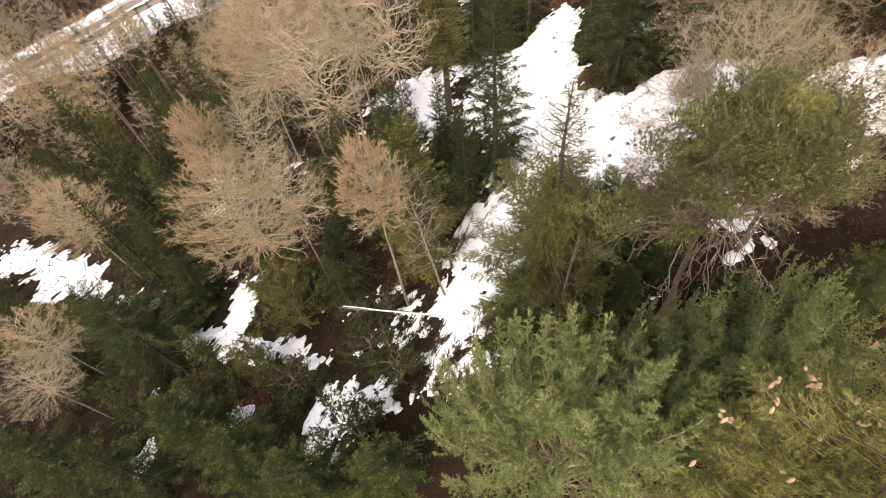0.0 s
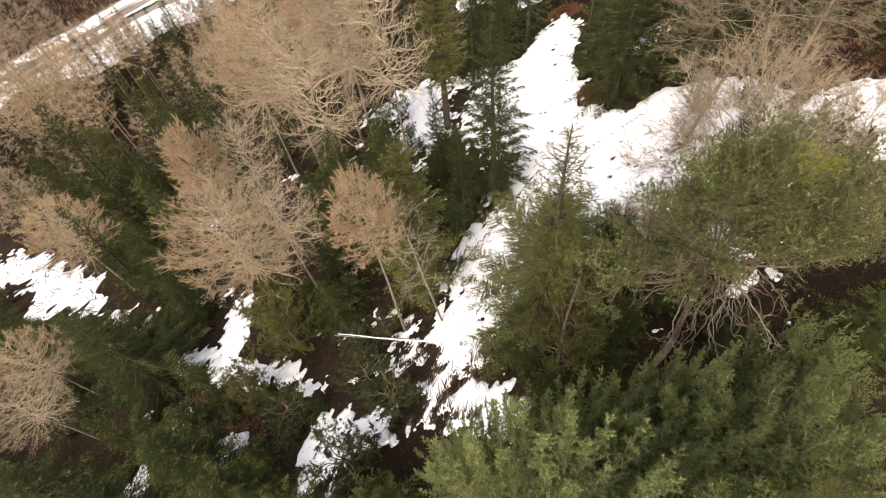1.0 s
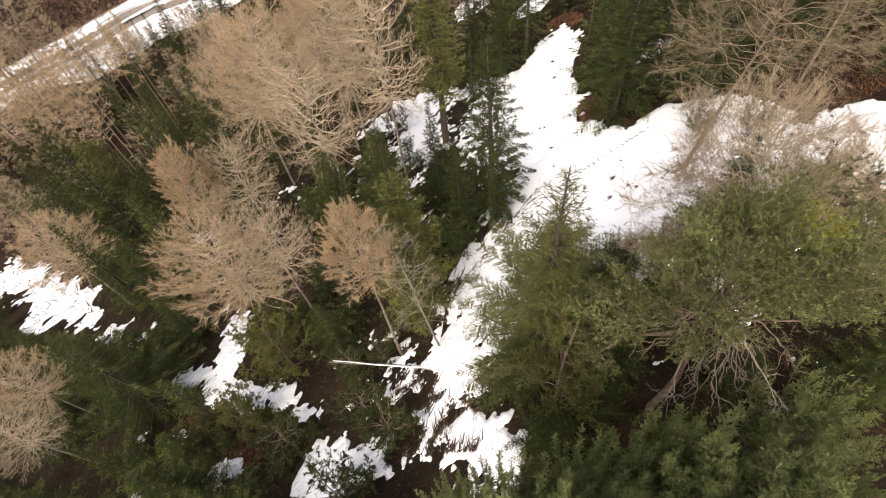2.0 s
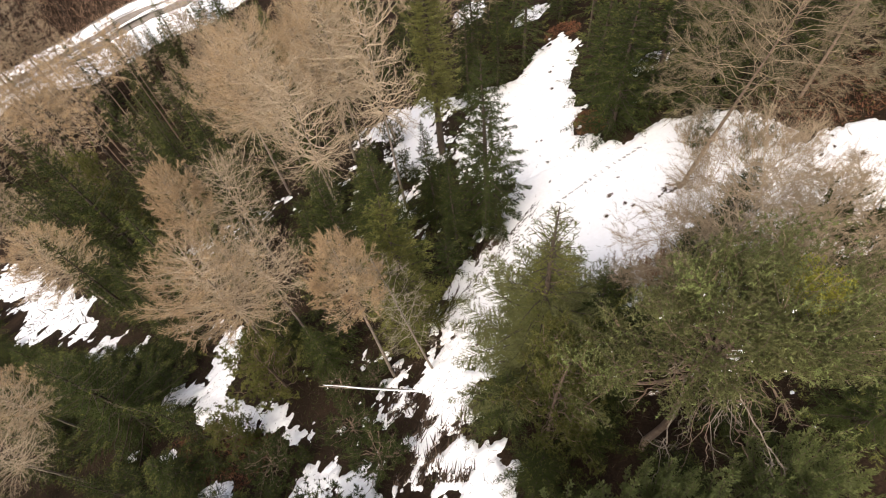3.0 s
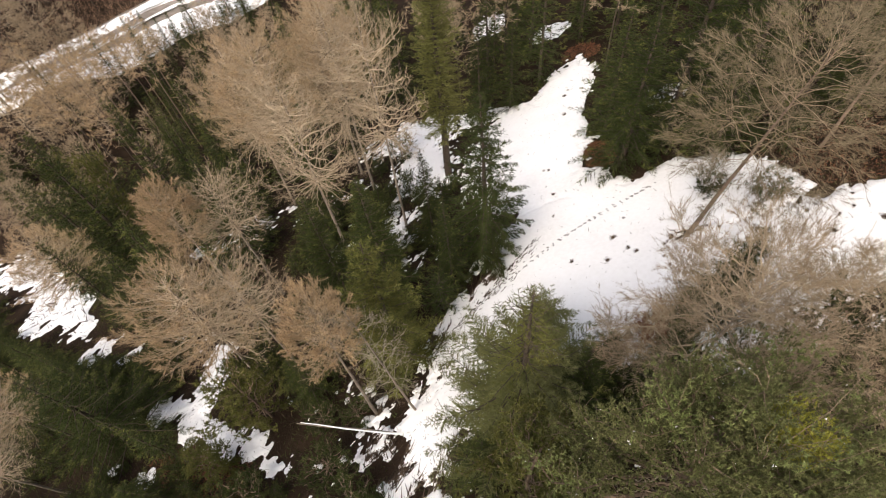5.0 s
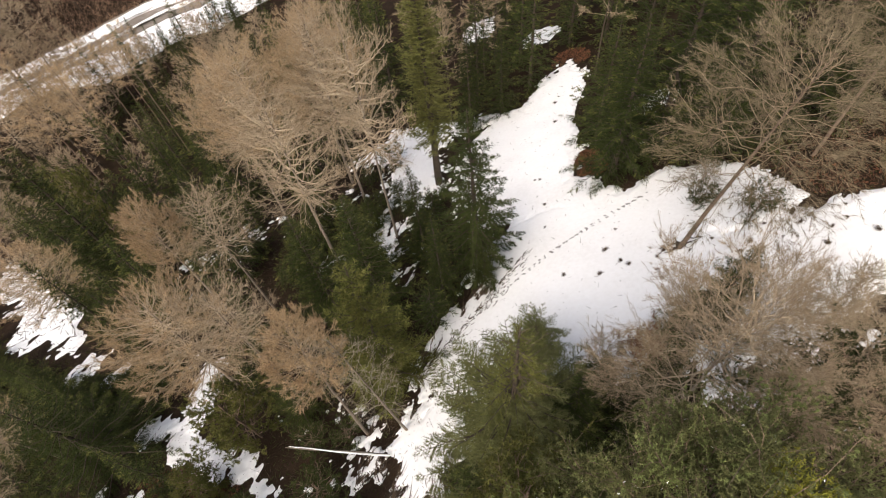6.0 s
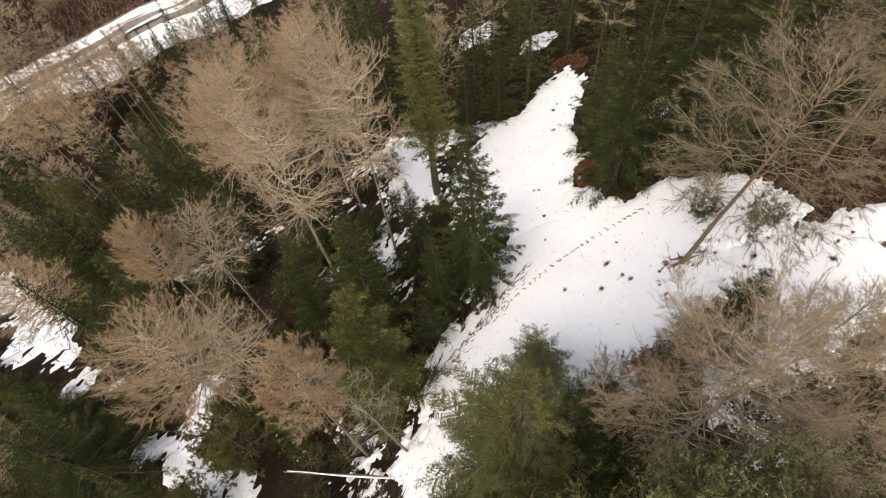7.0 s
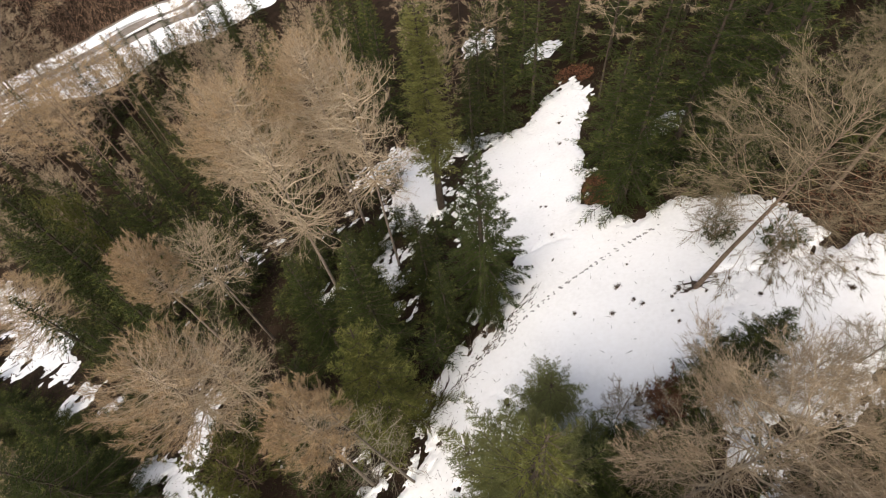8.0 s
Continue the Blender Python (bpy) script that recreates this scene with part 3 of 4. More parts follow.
def snow_depth(x, y):
    best = np.full(np.shape(x), -9.0)
    for cx, cy, rx, ry, turn in PATCHES:
        c, s = math.cos(radians(turn)), math.sin(radians(turn))
        u, w = (x - cx) * c + (y - cy) * s, -(x - cx) * s + (y - cy) * c
        e = np.sqrt((u / rx) ** 2 + (w / ry) ** 2 + 1e-6)
        best = np.maximum(best, (1 - e) * min(rx, ry))
    best = np.maximum(best, wave_noise(x * 0.8, y + 60, 0.5, 3) - 1.22 - 4 * (1 - smooth((14 - x) / 3) * smooth((x + 28) / 4) * smooth((38 - y) / 4) * smooth((y - 6) / 2)))
    along, over = 0.45 * x + 0.89 * y, 0.89 * x - 0.45 * y
    cracked = smooth((4.5 - x) / 3) * smooth((x + 8) / 3) * (0.4 + 0.35 * smooth((0.5 - x) / 1.5) * smooth((13 - y) / 2)) + 0.3 * smooth((x + 26) / 8) + 0.9 * smooth((-1.5 - x) / 2) * smooth((y - 26) / 3) * smooth((50 - y) / 6)
    rough = 0.45 * wave_noise(x, y, 0.9, 5) + cracked * wave_noise(along * 0.6, over, 0.16, 4) * smooth(1.25 - best) + 1.6 * wave_noise(x, y, 3.2, 5) * smooth((-24 - x) / 6)
    return np.clip((best + rough) * 0.3, -0.25, 0.16)


def snow_z(x, y):
    return ground_z(x, y) + snow_depth(x, y)


def snow_sheet(x0, x1, y0, y1, step):
    v, f = grid("snow", x0, x1, y0, y1, step, SNOW, snow_z)
    keep = (v[:, 2] - ground_z(v[:, 0], v[:, 1])) > -0.2
    f = f[keep[f].all(axis=1)]
    used = np.unique(f)
    remap = np.zeros(len(v), dtype=np.int32)
    remap[used] = np.arange(len(used))
    return v[used], remap[f]


v, f = snow_sheet(-1.12, 11.04, 16.0, 26.08, 0.08)
tagged(new("snow", mesh_of("snow", v, f, SNOW, True)), "thawing white snow cover of the clearing with a line of footprints", "snow", kind="stuff")
for x0, x1, y0, y1, step in ((-1.12, 11.04, 26.08, 48, 0.08), (-1.12, 11.04, 2.0, 16.0, 0.08), (11.0, 26.04, 2, 48, 0.08), (-8.0, -1.12, 2, 48, 0.08), (-27, -8.0, 2, 42, 0.11), (-75, -27.01, 12, 46, 0.18), (-16, 14, 48.01, 84, 0.3)):
    v, f = snow_sheet(x0, x1, y0, y1, step)
    tagged(new("snow", mesh_of("snow", v, f, SNOW, True)), "thawing snow patches among the trees", "snow", kind="stuff")


# the stream in the valley: a grey bed between two snowy banks
def river_point(along, across):
    return -77.7 + 0.662 * along - 0.749 * across, 102.8 + 0.749 * along + 0.662 * across


def ribbon(lo, hi, lift, wob, fade):
    al = np.arange(-90, 160, 1.2)
    n = 9
    v = []
    for a in al:
        low = lo + min(max(0.0, -9 - a) * fade, 0.72 * (hi - lo))
        for k in range(n):
            w = low + (hi - low) * k / (n - 1) + wob * (wave_noise(a, 3.0 * k / n, 9.0) + 0.5 * wave_noise(a + 40, 2.0 * k, 2.5))
            x, y = river_point(a, w)
            edge = 0.0 if 0 < k < n - 1 else -0.5
            v.append((x, y, float(ground_z(x, y)) + lift + edge))
    i, j = np.meshgrid(np.arange(n - 1), np.arange(len(al) - 1))
    a = j * n + i
    return v, np.stack([a, a + 1, a + n + 1, a, a + n + 1, a + n], -1).reshape(-1, 3)


for lo, hi, lift, wob, fade, mat, name, label in (
    (-6.5, 7.5, 0.25, 1.0, 0.0, WATER, "gravel", "grey gravel bed of the valley stream"),
    (-14.5, -4.0, 0.7, 1.7, 0.6, SNOW, "snow", "snow-covered near bank of the stream"),
    (1.2, 4.8, 0.7, 1.3, 0.0, SNOW, "snow", "snow-covered far bank of the stream"),
    (-1.9, -1.3, 0.75, 0.9, 0.0, SNOW, "snow", "thin snow bar between the stream's arms"),
):
    v, f = ribbon(lo, hi, lift, wob, fade)
    tagged(new(name, mesh_of(name, v, f, mat, True)), label, "river bank", kind="stuff")

# ---- the trees ----
KINDS = {
    "spruce_sparse": spruce(12, 1.8, whorl=0.6, per=5, droop=0.3, taper=0.75, sprig=0.11, fat=0.012, density=1.0, uneven=0.5, wide=0.3, green=NEEDLE_OLIVE, tips=NEEDLE_PINE),
    "spruce_tier": spruce(12, 2.4, whorl=1.0, per=8, droop=0.55, taper=0.85, sprig=0.1, fat=0.014, density=2.4, uneven=0.18, wide=0.15, bare=0.06, tips=NEEDLE_DARK),
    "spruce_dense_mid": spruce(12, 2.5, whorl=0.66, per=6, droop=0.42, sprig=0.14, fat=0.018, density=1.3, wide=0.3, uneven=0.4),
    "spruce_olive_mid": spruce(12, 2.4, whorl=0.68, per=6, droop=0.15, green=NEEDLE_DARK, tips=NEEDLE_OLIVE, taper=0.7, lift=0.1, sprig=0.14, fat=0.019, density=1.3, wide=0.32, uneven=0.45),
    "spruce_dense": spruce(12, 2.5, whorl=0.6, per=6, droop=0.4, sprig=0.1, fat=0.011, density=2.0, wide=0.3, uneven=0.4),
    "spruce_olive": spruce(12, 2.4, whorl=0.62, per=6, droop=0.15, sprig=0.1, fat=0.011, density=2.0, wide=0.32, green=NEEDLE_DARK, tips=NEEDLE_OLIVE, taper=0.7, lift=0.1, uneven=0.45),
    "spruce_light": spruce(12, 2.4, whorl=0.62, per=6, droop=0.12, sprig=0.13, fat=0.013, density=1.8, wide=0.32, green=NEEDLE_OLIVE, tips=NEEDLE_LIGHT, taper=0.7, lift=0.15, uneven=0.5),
    "spruce_cones": spruce(15, 2.7, whorl=0.3, per=8, droop=0.3, sprig=0.055, fat=0.0062, density=2.3, green=NEEDLE_CONES, tips=NEEDLE_CONES, taper=0.6, bare=0.6, wood=BARK_PINE),
    "spruce_broad": spruce(12.6, 4.0, whorl=0.95, per=6, droop=0.3, sprig=0.12, fat=0.014, density=1.7, wide=0.2, uneven=0.3, taper=0.8),
    "spruce_bushy": spruce(12, 2.4, whorl=0.85, per=6, droop=0.35, sprig=0.1, fat=0.011, density=2.3, green=NEEDLE_PINE, tips=NEEDLE_PINE, taper=0.32, uneven=0.75, wide=0.3),
    "larch": larch_dome(13, 3.0, 4.0, low=-0.5, limbs_n=140, second=18, twigs=28, thick=0.75, bare=0.06, wild=0.2, twig_w=0.005, fuzz=0.22, fade=0.9),
    "larch_c": larch_dome(13, 3.2, 4.0, low=-0.9, limbs_n=120, second=18, twigs=38, thick=0.85, bare=0.02, wild=0.26, twig_w=0.005, fuzz=0.2, fade=1.6),
    "larch_open": larch_dome(13, 3.2, 4.2, low=-0.9, limbs_n=92, second=16, twigs=30, thick=0.8, bare=0.02, wild=0.3, twig=TWIG_DRY, twig_w=0.005, fuzz=0.2, fade=1.6),
    "larch_b": larch_dome(13, 3.0, 3.0, low=-0.7, limbs_n=90, second=16, twigs=16, thick=0.55, bare=0.06, twig=TWIG_DRY, wild=0.3, sweep=0.2, fade=1.0),
    "larch_small": larch_dome(11.5, 1.7, 2.4, low=-0.6, limbs_n=120, second=14, twigs=54, fuzz=0.15, thick=0.5, bare=0.06, wild=0.2, twig_w=0.0045, fade=0.9),
    "larch_wide": larch(13, 4.0, twig=TWIG_OLIVE, start=0.45, limb_mat=TWIG_DRY, bark=BARK_PINE, limbs_n=64, second=26, twigs=26, thick=0.3, arch=-0.3, lift=0.3, fuzz=0.26, twig_w=0.006, wild=0.3, inner=0.15, stem=0.6),
    "larch_tangle": larch(13, 4.0, twig=TWIG_DRY, limb_mat=LIMB, start=0.4, limbs_n=70, second=40, twigs=26, thick=0.6, arch=-0.2, lift=0.3, fuzz=0.22, twig_w=0.0052, wild=0.4, inner=0.12),
    "bare_shrub": larch(2.6, 1.2, start=0.02, limbs_n=34, second=9, twigs=14, thick=0.25, twig=TWIG_GREY, limb_mat=DEAD, arch=0.1, lift=0.9, fuzz=0.16, twig_w=0.004, split=False, wild=0.2),
    "larch_dead": larch(9.5, 1.5, start=0.25, limbs_n=64, second=10, twigs=3, thick=0.5, twig=TWIG_GREY, limb_mat=DEAD, arch=0.2, lift=0.0, wild=0.35),
    "larch_pole": larch(22, 2.0, start=0.6, limbs_n=40, second=7, twigs=34, fuzz=0.32, twig_w=0.007, thick=0.4, split=False, bark=BARK_PINE),
    "pine_big": broad_pine(11.3, (3.1, 2.5, 1.8, 1.9, 4.1, 1.6, 0.5, 1.1), (2.8, 2.6, 2.4, 3.4, 5.2, 2.6, 0.6, 1.2), 0.75),
    "pine_near": candle_pine(9, 2.0),
    "pine_tall": candle_pine(14, 2.3, 66, 62, 30, 0.055, 0.006),
    "pine_dark": pine(8, 1.7, start=0.3, limbs_n=26, second=8, third=6, tuft=10, needle=0.08, blade=0.012, green=NEEDLE_DARK),
    "pine_young": pine(4.5, 1.4, start=0.12, limbs_n=30, second=7, third=5, tuft=9, needle=0.09, blade=0.012, green=NEEDLE_OLIVE, flat=0.5, split=False),
    "rusty_bush": pine(1.3, 1.0, start=0.02, limbs_n=24, second=6, third=5, tuft=8, needle=0.08, green=RUST, flat=0.3, split=False),
    "bush": pine(2.0, 1.1, start=0.05, limbs_n=22, second=5, third=4, tuft=8, needle=0.09, green=NEEDLE_DARK, flat=0.4, split=False),
    "column": spruce(16, 1.6, per=7, droop=-0.1, green=NEEDLE_BRONZE, tips=NEEDLE_BRONZE, taper=0.4, bare=0.3),
    "far_bush": spruce(3, 1.3, whorl=0.4, per=6, sprig=0.14, fat=0.022, density=1.0, taper=0.5, uneven=0.6, bare=0.02),
    "far_spruce": spruce(12, 2.2, whorl=0.8, per=6, sprig=0.24, fat=0.036, density=0.75, uneven=0.4),
    "larch_far": larch_dome(18, 3.4, 6.0, low=-0.3, limbs_n=50, second=10, twigs=24, fuzz=0.42, twig_w=0.012, thick=0.8, bare=0.2, split=False, bark=BARK_DARK),
    "far_larch": larch(16, 2.8, start=0.4, limbs_n=44, second=8, twigs=44, fuzz=0.36, twig_w=0.008, thick=0.4, split=False, twig=TWIG_DRY, bark=BARK_DARK),
}
SIZES = {"larch_open": (13, 3.2), "spruce_light": (12, 2.4), "spruce_dense_mid": (12, 2.5), "spruce_olive_mid": (12, 2.4), "spruce_dense": (12, 2.5), "spruce_olive": (12, 2.4), "spruce_cones": (15, 2.7), "spruce_bushy": (12, 2.4), "larch": (13, 3.0), "larch_b": (13, 3.0), "larch_c": (13, 3.2), "larch_small": (11.5, 1.7),
         "larch_wide": (13, 4.0), "larch_dead": (9.5, 1.5), "larch_tangle": (13, 4.0), "bare_shrub": (2.6, 1.2), "rusty_bush": (1.3, 1.0), "spruce_tier": (12, 2.4), "spruce_broad": (12.6, 4.0), "spruce_sparse": (12, 1.8), "larch_pole": (22, 2.0), "pine_big": (11.3, 3.8), "pine_near": (9, 2.0), "pine_tall": (14, 2.3), "pine_dark": (8, 1.7), "pine_young": (4.5, 1.4), "bush": (2.0, 1.1),
         "column": (16, 1.6), "far_spruce": (12, 2.2), "far_larch": (16, 2.8), "larch_far": (18, 3.4), "far_bush": (3, 1.3)}
PLANTED = []


def name_of(kind):
    for word, name in (("dead", "dead_tree"), ("spruce", "spruce_tree"), ("larch", "larch_tree"), ("pine", "pine_tree"), ("column", "juniper_tree"), ("bush", "shrub"), ("shrub", "shrub")):
        if word in kind:
            return name


def plant(kind, x, y, h, r, label, lean=(0, 0), group="", turn=None):
    if kind in ("spruce_dense", "spruce_olive") and (x < -14 or y > 27.5 or x > 16 or h < 5.3):
        kind += "_mid"
    root = tree_of(name_of(kind), KINDS[kind], label, "shrub" if "bush" in kind or "shrub" in kind else "tree")
    h0, r0 = SIZES[kind]
    spin = rng.uniform(0, 360) if turn is None else turn
    root.matrix_basis = pose(x, y, float(ground_z(x, y)) - 0.15, lean[1], lean[0]) @ pose(0, 0, 0, 0, 0, spin) @ Matrix.Diagonal((r / r0, r / r0, h / h0, 1))
    PLANTED.append((x, y, r))
    return tagged(root, group=group)


TAN = "bare winter larch with tan twigs on the snowy slope"
DARK = "dark green spruce with drooping branches among larches"
OLIVE = "olive-green spruce with light branch tips on the slope"
plant("larch_small", -3.9, 12.4, 11.9, 1.25, "small bare larch with a rounded tan crown by the fallen log")
plant("larch_dead", -1.9, 12.4, 10.4, 1.2, "dead grey larch with lichen-covered broken limbs, leaning", lean=(-5, 0))
plant("larch", -11.4, 15.0, 12.2, 2.75, "large bare larch with a broad tan crown")
plant("larch_b", -8.9, 15.3, 11.4, 2.0, "bare larch with grey curved limbs beside a broader one")
plant("larch_small", -15.6, 21.4, 14.0, 1.5, "slender bare larch with a small tan crown")
plant("larch_b", -13.4, 22.6, 12.5, 2.4, TAN)
plant("larch_open", -9.2, 26.0, 15.2, 3.0, "tall bare larch with dense tan crown")
plant("larch_open", -4.7, 27.0, 17, 2.4, "tall bare larch with tan crown and pale trunk")
plant("larch", -13.4, 32.4, 16.8, 3.4, TAN)
plant("larch", -10.4, 36.4, 16.5, 3.0, TAN)
plant("larch_c", -8.2, 32.3, 16.8, 2.7, TAN)
plant("larch_c", -16.9, 34.6, 17, 3.0, TAN)
plant("larch", -31.0, 24.0, 12.4, 3.0, TAN)
plant("larch_c", -26.6, 12.7, 9.0, 2.0, TAN)
plant("larch_b", -23.2, 9.0, 8.2, 2.0, TAN)
plant("spruce_dense", -11.2, 29.6, 10.5, 2.0, "dark spruce between tall larches")
plant("larch_wide", 10.5, 20.2, 11.0, 3.9, "bare larch with long spreading limbs over the clearing", lean=(9, 0))
plant("larch_wide", 17.2, 24.6, 11.0, 3.2, TAN)
plant("spruce_dense", 16.6, 27.0, 11.0, 2.8, "tall dark spruce behind the clearing")
plant("spruce_dense", 13.4, 27.0, 13.0, 2.9, "tall dark spruce behind the clearing")
plant("larch_tangle", 7.1, 11.0, 11.0, 2.5, "bare larch with tangled tan limbs beside a pine")
plant("larch_tangle", 10.1, 11.2, 8.4, 2.0, "bare larch with tangled grey-brown twigs")
plant("bare_shrub", 10.2, 14.6, 3.4, 1.8, "bare grey-brown shrub before a small dark spruce")
plant("bare_shrub", 12.0, 15.0, 3.0, 1.6, "bare grey-brown shrub in the snow")
plant("pine_big", 5.8, 7.6, 11.3, 3.8, "broad green pine with bare twisted lower limbs", turn=0)
cone_tree = plant("spruce_cones", 3.7, 0.9, 15.0, 2.7, "tall green spruce hung with brown cones", turn=0)
plant("pine_tall", 1.0, 1.6, 14.0, 2.4, "tall green pine with upright pale shoots")
for x, y, h, r in ((4.4, 5.0, 8.5, 1.2), (4.3, 3.9, 9.0, 2.1), (5.4, 3.4, 9.6, 2.3), (2.6, 4.0, 10.0, 1.6), (1.2, 3.4, 11.6, 1.5), (0.3, 3.6, 10.6, 1.4), (-0.6, 3.9, 8.4, 1.3), (7.1, 5.2, 8.0, 1.6), (2.8, 2.3, 11.5, 1.5), (6.6, 3.4, 8.0, 1.7)):
    plant("pine_near", x, y, h, r, "green pine with upright shoots and pale limbs", group="near pines")
plant("spruce_sparse", 2.6, 11.0, 11.9, 2.5, "thin spruce with a sparse top rising from bushier trees")
for x, y, h, r in ((2.3, 7.0, 3.6, 1.5), (4.2, 8.2, 3.2, 1.5), (6.2, 6.2, 3.0, 1.5), (9.0, 6.3, 3.4, 1.6), (5.2, 9.6, 3.2, 1.4), (8.4, 8.4, 3.0, 1.4), (11.2, 7.6, 4.0, 1.7), (3.4, 5.4, 3.0, 1.4)):
    plant("spruce_dense", x, y, h, r, "low dark spruce in the shade of the pines", group="low spruces under the pines")
plant("spruce_dense", 4.5, 11.4, 7.2, 1.9, "dark spruce between bushier trees")
plant("spruce_dense", 5.6, 12.6, 5.4, 1.6, "dark spruce between bushier trees")
plant("spruce_bushy", 2.6, 11.0, 8.0, 2.9, "bushy olive-green spruce at the edge of the clearing")
plant("spruce_dense", 1.3, 9.4, 5.2, 1.7, "low dark spruce beside the snow")
plant("spruce_bushy", 3.5, 14.6, 5.0, 1.5, "rounded dark young conifer at the edge of the snow")
plant("spruce_tier", 1.1, 22.1, 11.9, 3.0, "slender dark spruce with drooping tiers in the clearing")
plant("spruce_dense", -2.1, 23.4, 9.2, 1.4, "dark spruce beside the clearing")
plant("spruce_dense", -0.7, 20.1, 7.6, 1.4, "dark spruce beside the clearing")
plant("spruce_dense", 1.5, 20.7, 3.6, 1.0, "dark spruce beside the clearing")
plant("spruce_olive", -4.0, 19.2, 11.4, 2.1, OLIVE)
plant("spruce_olive", -7.0, 19.8, 11.0, 2.1, OLIVE)
plant("spruce_dense", -5.6, 22.9, 9.0, 2.2, DARK)
plant("spruce_light", -2.9, 15.2, 11.0, 2.5, "olive-green spruce at the clearing's edge")
plant("spruce_dense", -7.8, 13.9, 5, 1.6, DARK)
plant("spruce_dense", -10.6, 15.4, 5, 1.6, DARK)
plant("column", -2.0, 32.0, 16.0, 2.1, "slender bronze-green columnar conifer")
plant("spruce_dense", 9.0, 27.6, 10.0, 2.8, "dark spruce standing on bracken in the clearing")
plant("spruce_dense", 8.9, 32.3, 9, 2.4, "dark spruce behind the clearing")
plant("spruce_dense", 11.6, 29.2, 13.5, 3.1, "tall dark spruce behind the clearing")
plant("spruce_olive", 14.7, 31.8, 13.5, 3.0, "tall dark spruce behind the clearing")
plant("spruce_dense", 11.1, 34.5, 12, 2.6, DARK)
plant("spruce_dense", 19.3, 27.7, 10, 2.6, DARK)
plant("spruce_dense", 20.8, 23.5, 7, 2.2, DARK)
plant("spruce_dense", 2.7, 39.9, 8, 1.8, "dark spruce at the upper edge of the snow")
plant("spruce_dense", 0.2, 38.9, 10, 1.9, DARK)
plant("spruce_dense", 0.7, 44.4, 12, 2.0, DARK)
plant("pine_young", -10.2, 12.8, 5.8, 1.8, "young grey-green pine by the fallen log")
plant("pine_young", 2.8, 8.4, 8.2, 1.6, "rounded green young pine beneath a broad pine")
plant("pine_dark", 9.8, 11.0, 8.0, 1.6, "dark green pine beside a larch")
plant("spruce_broad", -19.8, 12.1, 10.2, 4.2, "broad dark spruce with radiating branches")
plant("spruce_dense", -24.0, 21.4, 8.5, 2.0, DARK)
plant("spruce_olive", -12.4, 5.8, 7.5, 2.2, OLIVE)
plant("spruce_olive", -9.5, 4.3, 6.5, 2.0, OLIVE)
plant("spruce_olive", -6.3, 3.0, 7, 2.0, OLIVE)
plant("spruce_olive", -3.8, 3.4, 5.2, 1.7, OLIVE)
plant("spruce_dense", -15.6, 4.3, 7.5, 2.2, DARK)
plant("spruce_dense", -20.8, 5.1, 8.5, 2.6, DARK)
plant("spruce_dense", -14.8, 8.4, 4.5, 1.8, DARK)
plant("pine_young", -12.1, 10.2, 2.8, 1.4, "low dark green young conifer in thawing snow")
plant("bush", -3.8, 8.2, 2.2, 1.3, "low dark evergreen shrub beside thawing snow")
plant("bush", -5.5, 9.8, 1.8, 1.3, "low dark evergreen shrub beside thawing snow")
plant("bush", -5.5, 5.6, 2.6, 1.6, "low dark evergreen shrub beside thawing snow")
plant("bush", -9.3, 8.5, 2, 1.4, "low dark evergreen shrub beside thawing snow")
plant("spruce_olive", -26.1, 33.0, 17.5, 2.6, OLIVE)
plant("pine_young", -29.9, 30.9, 13.5, 2.1, "rounded grey-green conifer on the lower slope")
plant("spruce_olive", -28.2, 27.8, 18.5, 3.1, DARK)
plant("spruce_dense", -37.9, 32.2, 15, 2.8, DARK)
plant("spruce_olive", -34.9, 36.1, 15, 2.6, OLIVE)
plant("spruce_dense", -25.2, 35.4, 14, 2.4, DARK)
plant("spruce_dense", -22.2, 38.4, 13, 2.4, DARK)
plant("spruce_dense", -44.2, 35.4, 14, 2.6, DARK)
plant("spruce_dense", 10.0, 15.5, 6.4, 1.8, "small dark spruce at the edge of the snow")
plant("spruce_dense", 8.7, 15.0, 3.6, 1.1, "small dark spruce at the edge of the snow")
plant("rusty_bush", 7.9, 14.7, 1.3, 0.9, "rounded rust-brown bush at the edge of the snow")
plant("bare_shrub", 6.3, 14.4, 2.6, 1.2, "bare grey shrub at the edge of the snow")
plant("bare_shrub", 14.1, 15.6, 2.6, 1.5, "bare grey shrub in the snow")
plant("bare_shrub", 12.1, 23.6, 2.2, 1.3, "bare grey shrub in the snow beside a larch")
plant("bush", 13.8, 21.4, 1.7, 0.9, "low dark evergreen shrub in the snow")
plant("bush", 12.1, 22.9, 1.4, 0.8, "low grey-green shrub in the snow by a trunk")
for x, y, h, r in ((-59.4, 96.0, 8.5, 1.9), (-64.6, 97.4, 5.0, 1.3), (-55.0, 105.0, 12.0, 2.4), (-50.5, 103.0, 13.0, 2.6), (-52.0, 97.0, 10.0, 2.2), (-46.0, 107.0, 13.0, 2.6), (-47.5, 98.0, 12.0, 2.4)):
    plant("spruce_dense", x, y, h, r, "dark spruce standing out against the stream's snow", group="spruces by the stream")
plant("spruce_dense", 4.6, 13.0, 3.4, 1.3, "low dark spruce between bushier trees")
plant("spruce_dense", 6.8, 11.0, 3.2, 1.4, "low dark spruce under bare twigs")
plant("spruce_dense", 7.6, 12.6, 6.0, 1.3, "low dark spruce under bare twigs")
plant("bush", -4.9, 12.3, 1.2, 0.9, "low dark evergreen shrub by the fallen log")
plant("bush", -6.6, 12.2, 1.4, 1.0, "low dark evergreen shrub by the fallen log")
